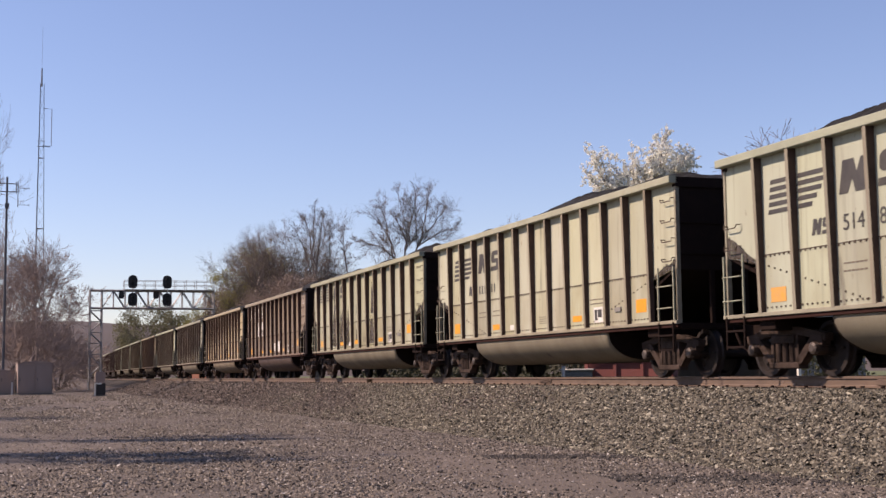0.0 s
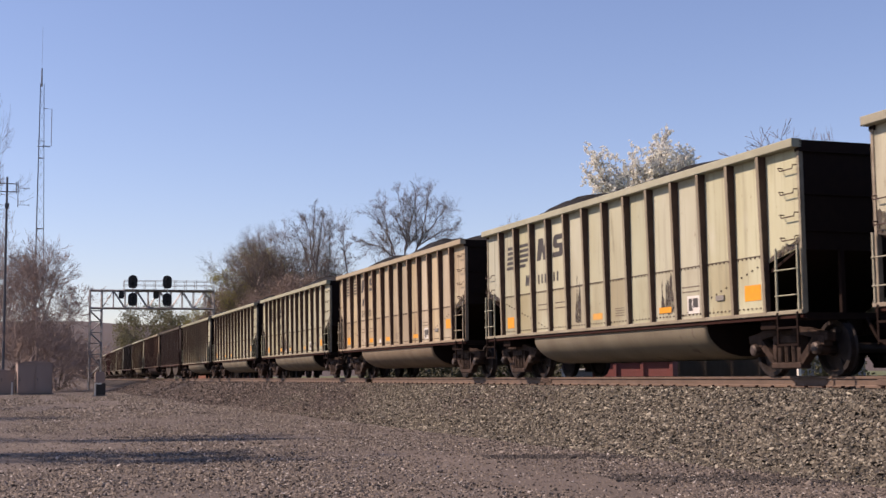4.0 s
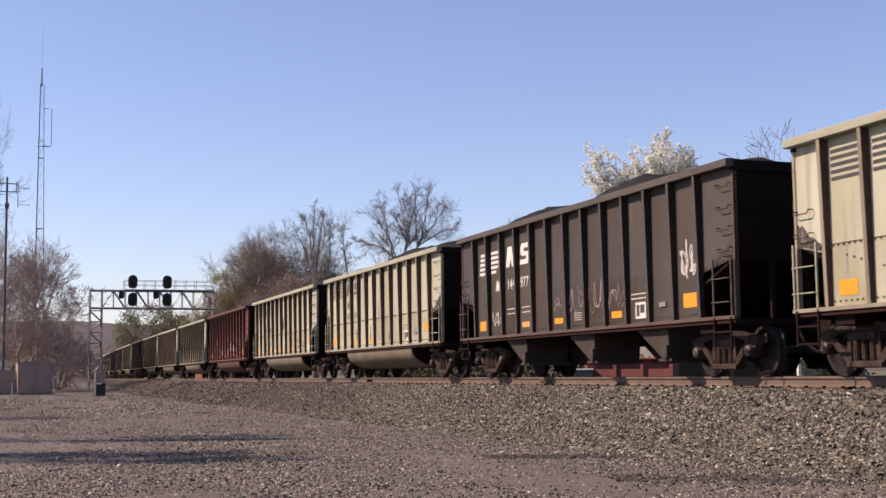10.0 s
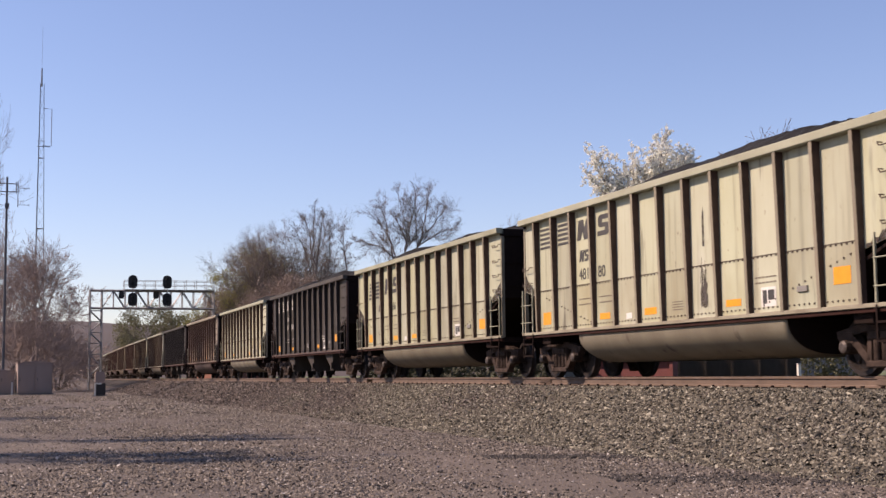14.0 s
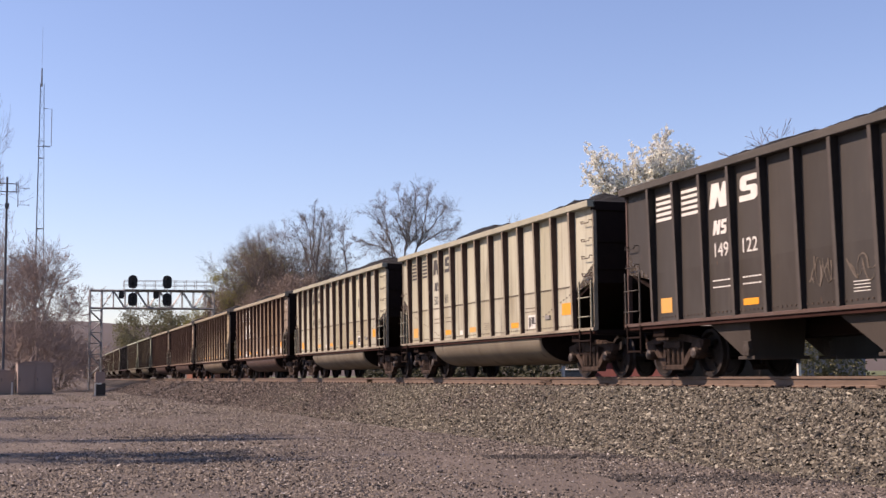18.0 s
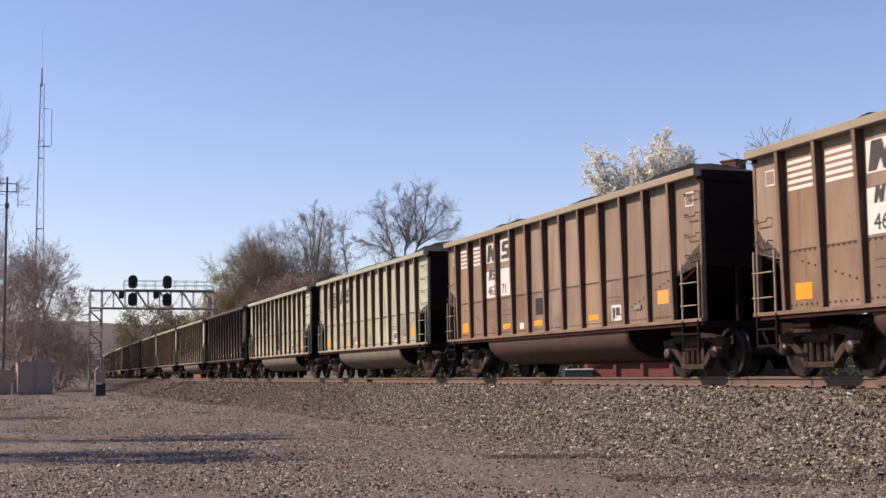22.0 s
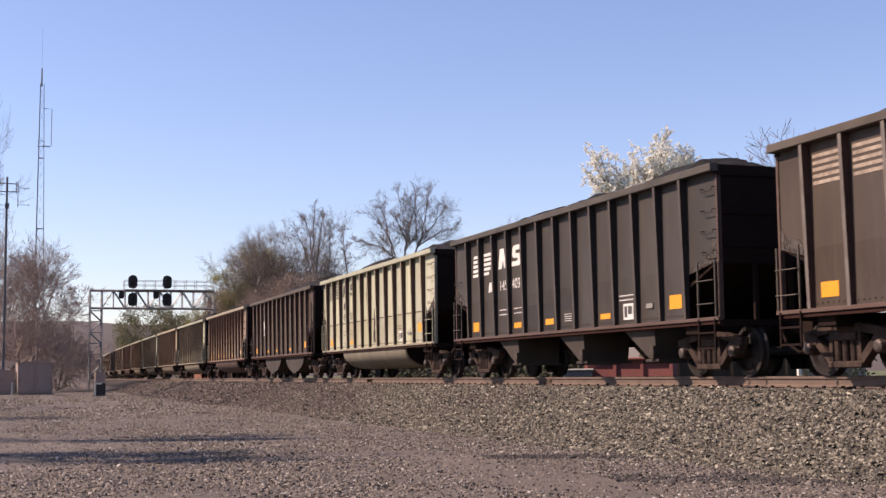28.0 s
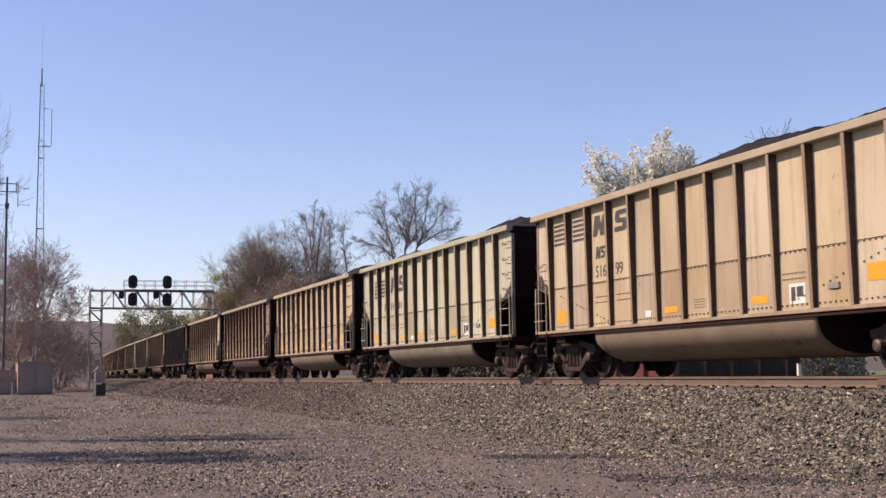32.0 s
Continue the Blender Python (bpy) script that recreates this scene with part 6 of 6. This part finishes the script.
def tree(name, label, x, y, height, seed, depth=6, spread=0.75, up=0.05, trunk=0.0, r=None, twig_r=0.012, leaves=None, per=1, size=0.06, jitter=0.15, stems=1, wood=None, bark=None, group="trees round the yard", width=None, leans=None):
    z = land_at(x, y)
    w = Wood(seed)
    total = 0.30
    L = height * total
    r = r or height * 0.016
    for k in range(stems):
        lean = Vector((*leans[k], 1)).normalized() if leans else Vector((w.rng.gauss(0, 0.22 if stems > 1 else 0.06), w.rng.gauss(0, 0.22 if stems > 1 else 0.06), 1)).normalized()
        w.grow(Vector((w.rng.gauss(0, 0.3) if k else 0, w.rng.gauss(0, 0.3) if k else 0, -0.2)), lean, L * (1 if trunk == 0 else trunk), r * (1 if stems == 1 else 0.75), depth, spread, up, twig_r)
    # bring the crown to its height
    top = sorted(t.z for t in w.tips)[-len(w.tips) // 60 - 1]
    f = height / top
    if width:
        xs = sorted(t.x for t in w.tips)
        ys = sorted(t.y for t in w.tips)
        n = len(xs)
        mx, my = (xs[n // 20] + xs[-n // 20]) / 2, (ys[n // 20] + ys[-n // 20]) / 2
        g = width / (max(xs[-n // 20] - xs[n // 20], ys[-n // 20] - ys[n // 20]) * f)
        def fit(a, b, c):
            k = min(1.0, max(0.0, c / top))
            return ((a * f - mx * f * k) * g, (b * f - my * f * k) * g, c * f)
    else:
        def fit(a, b, c):
            return (a * f, b * f, c * f)
    t = thing(name, label, "tree", group, m=pose(x, y, z))
    part("trunk", fast_mesh("trunk", [fit(*p) for p in w.limbs.v], w.limbs.f, bark or BARK), t)
    if w.twigs[0]:
        tw = part("fine_branching", fast_mesh("fine_branching", [fit(*p) for p in w.twigs[0]], w.twigs[1], wood or TWIG), t)
        tagged(tw, kind="stuff")
    if leaves:
        vs, fs = clumps([Vector(fit(*p)) for p in w.tips], per, size, jitter, seed + 1)
        tagged(part("crown", fast_mesh("crown", vs, fs, leaves), t), kind="stuff")


def land_at(x, y):
    s, o = x, y - on_line(x)[1]
    return land(o, s)


def dome_tree(name, label, x, y, side, fork, domes, per_bough, twig, seed, flowers=None, trunk=0.30, count=6, petal=0.066):
    """A tree of several rounded heads of radiating boughs; side is the way along which the heads stand."""
    rng = random.Random(seed)
    bt = thing(name, label, "tree", "trees round the yard", m=pose(x, y, land_at(x, y)))
    side = Vector(side).normalized()
    wood, sprigs, ends = Shape(), Wood(seed + 1), []
    fork = Vector(fork)
    wood.tube([(0, 0, -0.3), (0.05, 0.0, fork.z * 0.5), fork], trunk, 8, trunk * 0.75)
    for u, z, rx, rz in domes:
        c = side * u + Vector((0, 0, z))
        base = c - Vector((0, 0, rz * 1.15)) - side * u * 0.35
        wood.tube([fork, (fork + base) / 2 + side * u * 0.15 - Vector((0, 0, 0.3)), base], trunk * 0.5, 6, trunk * 0.27)
        for b in range(int(per_bough * rx)):
            d = Vector((rng.gauss(0, 1), rng.gauss(0, 1), rng.gauss(0.35, 0.8))).normalized()
            k = rng.uniform(0.70, 1.06)
            tip = c + Vector((d.x * rx * k, d.y * rx * k, d.z * rz * k))
            mid = (base + tip) / 2 + Vector((rng.gauss(0, 0.14), rng.gauss(0, 0.14), -0.12 * rz))
            last = base
            pts = [base * (1 - t) ** 2 + mid * 2 * t * (1 - t) + tip * t * t for t in (0.25, 0.5, 0.75, 1.0)]
            for i, q in enumerate(pts):
                sprigs.twig(last, q, (0.037 - 0.007 * i) * trunk / 0.30)
                if i:
                    for s in range(6):
                        a = last.lerp(q, rng.random())
                        e = a + Vector((rng.gauss(0, 1), rng.gauss(0, 1), rng.gauss(0.5, 0.8))).normalized() * rng.uniform(0.4, 1.0) * twig
                        sprigs.twig(a, e, 0.012)
                        ends += [a.lerp(e, v) for v in (0.35, 0.65, 1.0)]
                        if not flowers:
                            for g in range(1):
                                f = a.lerp(e, rng.uniform(0.4, 1.0))
                                sprigs.twig(f, f + Vector((rng.gauss(0, 1), rng.gauss(0, 1), rng.gauss(0.3, 0.8))).normalized() * rng.uniform(0.25, 0.6) * twig, 0.010)
                last = q
    part("trunk", wood.mesh("trunk", BARK), bt)
    tagged(part("fine_branching", fast_mesh("fine_branching", sprigs.twigs[0], sprigs.twigs[1], TWIG if flowers else BARK), bt), kind="stuff")
    if flowers:
        vs, fs = clumps(ends, count, petal, 0.04 if count > 2 else 0.15, seed + 2)
        tagged(part("blossom" if count > 2 else "crown", fast_mesh("crown", vs, fs, flowers), bt), kind="stuff")


def limb_tree(name, label, x, y, side, crotch, limbs, seed, girth=0.13, reach=1.0):
    """A bare tree of a few bowed limbs. A limb: where it leaves its stem, where it bends and where it ends, along the side and in height."""
    rng = random.Random(seed)
    low = land_at(x, y)
    bt = thing(name, label, "tree", "trees round the yard", m=pose(x, y, low))
    side = Vector(side).normalized()
    away = Vector((-side.y, side.x, 0))
    wood, sprigs = Shape(), Wood(seed + 1)

    def at(u, z, off=0.0):
        return side * u + away * off + Vector((0, 0, z - low))

    def branch(p, d, length, r, level):
        """A crooked branch that rises at its end and carries finer ones."""
        steps = (5, 4, 3, 2)[level]
        last = p
        for i in range(steps):
            d = (d + Vector((rng.gauss(0, 0.24), rng.gauss(0, 0.24), rng.gauss(0.07, 0.2)))).normalized()
            q = last + d * length / steps
            sprigs.twig(last, q, r * (1 - 0.55 * i / steps))
            if level < 3:
                for s in range((2, 2, 2)[level]):
                    out = Matrix.Rotation(rng.uniform(0.5, 1.15), 3, d.cross(Vector((rng.gauss(0, 1), rng.gauss(0, 1), rng.gauss(0, 1)))).normalized()) @ d
                    branch(last.lerp(q, rng.random()), out, length * rng.uniform(0.34, 0.62), r * 0.58, level + 1)
            last = q

    root = at(crotch[0], crotch[1])
    wood.tube([(root.x, root.y, -0.3), (root.x, root.y, root.z * 0.5), root], girth * 2.0, 8, girth * 1.5)
    for (u0, z0), (u1, z1), (u2, z2) in limbs:
        off = rng.gauss(0, 0.9) * reach
        a, b, c = at(u0, z0, off * 0.2), at(u1, z1, off * 0.6), at(u2, z2, off)
        pts = [root, a]
        for i in range(1, 9):
            t = i / 8
            wave = Vector((rng.gauss(0, 0.06), rng.gauss(0, 0.06), rng.gauss(0, 0.04)))
            k = 2 * b - (a + c) / 2
            pts.append(a * (1 - t) ** 2 + k * 2 * t * (1 - t) + c * t * t + wave)
        wood.tube(pts, girth * 0.62, 5, 0.022)
        for i in range(3, len(pts)):
            along = (pts[i] - pts[i - 1]).normalized()
            for s in range(2 + i % 2):
                out = Matrix.Rotation(rng.uniform(0.45, 1.0), 3, along.cross(Vector((rng.gauss(0, 1), rng.gauss(0, 1), rng.gauss(0, 1)))).normalized()) @ along
                branch(pts[i - 1].lerp(pts[i], rng.random()), out, reach * rng.uniform(0.8, 2.1) * (1.0 if i < 8 else 0.65), 0.021, 1)
    part("trunk", wood.mesh("trunk", TWIG), bt)
    tagged(part("fine_branching", fast_mesh("fine_branching", sprigs.twigs[0], sprigs.twigs[1], TWIG), bt), kind="stuff")


build_hedge()
rg = random.Random(12)
sv, sf = clumps([Vector((-41.3 + 1.0 * u + rg.gauss(0, 0.3), 14.4 + 2.6 * u + rg.gauss(0, 0.3), -0.75 + 2.2 * rg.random() ** 1.2)) for u in (rg.random() for _ in range(1500))], 2, 0.07, 0.06, 13)
thing("low_shrubs", "low green shrubs in the grass beyond the track", "shrubs", kind="stuff", data=fast_mesh("low_shrubs", sv, sf, GREENS))
# bare trees and brush west of the yard
for i, (x, y, h) in enumerate(((-118.8, -12.6, 14.0), (-124.3, -9.8, 13.2), (-130.0, -11.3, 14.5), (-136.3, -7.6, 12.2), (-128.0, -15.0, 15.5), (-121.5, -11.0, 13.0), (-133.0, -9.3, 13.0))):
    tree("bare_tree", "bare grey-brown tree before its spring leaves", x, y, h, 20 + i, 7, 1.0, 0.035, width=7.0, twig_r=0.016, wood=HAZY_BARK, bark=HAZY_BARK)
tree("bare_tree", "tall bare tree reaching over the yard's edge", -93.0, -17.2, 22.5, 31, 7, 0.8, 0.05, width=6.5)
for i, (x, y, h) in enumerate(((-140, -9.0, 6.0), (-146, -6.8, 5.5), (-152, -7.6, 6.5), (-160, -5.8, 5.6), (-170, -5.0, 6.0), (-132, -12, 6.5), (-182, -4.2, 6.0), (-150, -11.0, 7.5), (-195, -3.6, 7.0), (-165, -9.0, 8.0), (-118, -12.0, 7.5), (-124, -10.4, 7.0), (-130, -8.8, 7.0), (-137, -7.2, 6.5))):
    tree("brush", "tangle of leafless brown brush by the line", x, y, h, 50 + i, 5, 1.1, 0.02, stems=5, r=0.06, twig_r=0.016, leaves=HAZY_RUSSET, per=1, size=0.045, jitter=0.35, wood=HAZY_BARK, group="brush by the line")
# trees north of the line
tree("budding_tree", "spreading tree in yellow-green bud", -149.8, 16.0, 15.4, 61, 7, 0.95, 0.02, width=10.5, leaves=BUDS, per=10, size=0.065, jitter=0.25)
tree("budding_tree", "broad tree with olive buds behind the line", -145.5, 14.4, 17.3, 62, 7, 0.95, 0.03, width=11.5, leaves=OLIVE, per=5, size=0.035, jitter=0.22)
tree("bare_tree", "thick grey tree with reddish buds behind the line", -137.6, 15.8, 18.3, 63, 7, 0.95, 0.03, width=11.5, leaves=OLIVE, per=3, size=0.035, jitter=0.2)
dome_tree("budding_tree", "broad grey tree with a rounded crown in first bud", -136.5, 17.1, (0.221, 0.975, 0), (0, 0, 6.5),
          ((-4.5, 12.4, 2.5, 2.6), (-1.8, 13.6, 3.4, 3.0), (1.7, 13.6, 3.1, 2.8), (5.1, 12.9, 2.3, 2.2), (2.5, 11.6, 3.0, 2.6), (-2.6, 10.6, 3.2, 2.6)), 11, 1.5, 64, OLIVE, 0.40, 1, 0.04)
dome_tree("budding_tree", "low rounded tree in yellow-green bud by the line", -137.96, 10.67, (0.221, 0.975, 0), (0, 0, 5.0),
          ((-0.5, 10.2, 2.0, 2.0), (1.2, 11.3, 1.9, 1.9), (0.3, 8.8, 2.2, 2.0)), 11, 1.1, 65, BUDS, 0.24, 2, 0.05)
tree("budding_tree", "wide tree in olive-brown bud behind a bare one", -150.0, 19.0, 17.0, 76, 7, 1.0, 0.02, width=10.5, leaves=OLIVE, per=5, size=0.035, jitter=0.22)
tree("bare_tree", "dense reddish-brown thicket tree behind the line", -145.0, 12.0, 10.5, 66, 6, 1.0, 0.02, stems=4, leaves=HAZY_RUSSET, per=7, size=0.08, jitter=0.4, width=9)
tree("bare_tree", "low russet thicket tree at the foot of taller trees", -128.0, 14.5, 10.5, 77, 6, 1.0, 0.02, stems=4, leaves=HAZY_RUSSET, per=7, size=0.08, jitter=0.4, width=9)
STEM_A, STEM_B, STEM_C = (-1.43, 9.9), (-0.47, 10.5), (0.58, 10.9)
limb_tree("bare_tree", "wide bare tree with open crooked limbs against the sky", -103.2, 19.6, (0.309, 0.951, 0), (-0.8, 7.4),
          ((STEM_A, (-1.75, 11.6), (-3.6, 14.1)), (STEM_A, (-1.9, 12.5), (-2.7, 14.7)), (STEM_A, (-2.7, 11.0), (-4.7, 11.5)), (STEM_B, (-0.35, 12.4), (-1.3, 16.2)),
           (STEM_B, (-0.6, 12.0), (-1.5, 13.8)), (STEM_C, (0.45, 13.0), (0.4, 16.2)), (STEM_C, (1.2, 13.2), (1.6, 15.8)), (STEM_C, (2.1, 13.0), (3.1, 14.3)), (STEM_C, (2.2, 11.9), (4.0, 12.6)), (STEM_B, (0.1, 12.6), (-0.2, 15.0))), 67)
limb_tree("bare_tree", "slender bare tree rising before budding ones", -130.0, 17.6, (0.235, 0.972, 0), (0.3, 8.0),
          (((0.2, 10.4), (0.0, 14.6), (0.2, 17.9)), ((0.1, 10.4), (-0.4, 14.6), (-1.1, 16.9)), ((0.3, 10.4), (0.7, 14.6), (1.1, 16.9)), ((0.0, 10.2), (-1.0, 13.4), (-1.9, 15.2)), ((1.6, 10.8), (1.7, 13.4), (1.7, 15.7)), ((3.6, 10.8), (3.3, 13.4), (3.0, 15.7))), 71, 0.16, 0.8)
tree("bare_tree", "small bare tree behind the line", -102.4, 28.0, 13.9, 68, 7, 0.9, 0.03, width=5.0)
tree("bare_tree", "bare tree whose top shows over the cars", -53.2, 24.5, 11.9, 69, 7, 0.85, 0.03, r=0.10, width=5.0)
tree("bare_tree", "bare tree with a wide twiggy top", -49.5, 23.6, 11.9, 70, 7, 0.95, 0.03, r=0.10, width=7.0)
tree("bare_tree", "low bare tree behind the houses", -118.0, 24.0, 13.0, 74, 6, 0.9, 0.03, width=7)
for i, (x, y, h, lv) in enumerate(((-203.7, 12.4, 11.5, GREENS), (-214, 15.5, 12.5, GREENS), (-226, 10.5, 9.0, GREENS), (-190.0, 19.5, 13.0, BUDS), (-236, 11.6, 7.5, GREENS))):
    tree("young_green_tree", "tree in young olive leaf behind the signal bridge", x, y, h, 80 + i, 6, 1.0, 0.02, leaves=lv, per=3, size=0.13, jitter=0.4)
dome_tree("blossoming_tree", "ornamental tree covered in white spring blossom", -63.25, 20.55, (0.475, 0.88, 0), (0, 0, 4.0),
          ((-2.4, 12.0, 1.55, 1.75), (0.75, 12.7, 1.85, 1.65), (2.0, 12.2, 1.1, 1.0), (-0.7, 11.9, 1.2, 1.5), (-0.9, 10.4, 1.8, 1.7), (0.7, 9.6, 2.4, 2.4)), 12, 0.55, 95, BLOSSOM)
# trees south of the yard, known by the shadows that they throw over it
for i, (x, y, h, wd) in enumerate(((-25.2, -24.8, 15.0, 2.6), (-30.6, -23.4, 15.0, 2.6), (-59.8, -26.0, 14.5, 6.0), (-45.5, -27.5, 15.0, 4.0))):
    tree("bare_tree", "bare tree at the south edge of the yard", x, y, h, 40 + i, 6, 0.6, 0.08, leaves=HAZE_TWIG, per=1, size=0.10, jitter=0.2, width=wd)


# ---- what moves ----
def motions():
    times = [2.0 * i for i in range(17)]
    for k, car in CARS.items():
        rows = []
        for t in times:
            x, y, th = on_line(head(t) - PITCH * k + shift(k) + HALF)
            rows.append((t, pose(x, y, 0, 0, 0, math.degrees(th))))
        walk(car, rows)
    # the wheels roll: all wheelsets in one place of a truck share one roll
    steps = [i / FPS for i in range(32 * FPS + 1)]
    first = {}
    for car in CARS.values():
        for truck in car.children:
            if not truck.name.startswith("truck"):
                continue
            for w in truck.children:
                if not w.name.startswith("wheelset"):
                    continue
                side = w.location.x > 0
                if side not in first:
                    x = w.location.x
                    walk(w, [(t, pose(x, 0, 0.462) @ Matrix.Rotation((head(t) - head(0)) / 0.462, 4, "Y")) for t in steps])
                    first[side] = w
                else:
                    w.rotation_mode = "QUATERNION"
                    keys = w.animation_data_create()
                    keys.action = first[side].animation_data.action
                    keys.action_slot = first[side].animation_data.action_slot


motions()
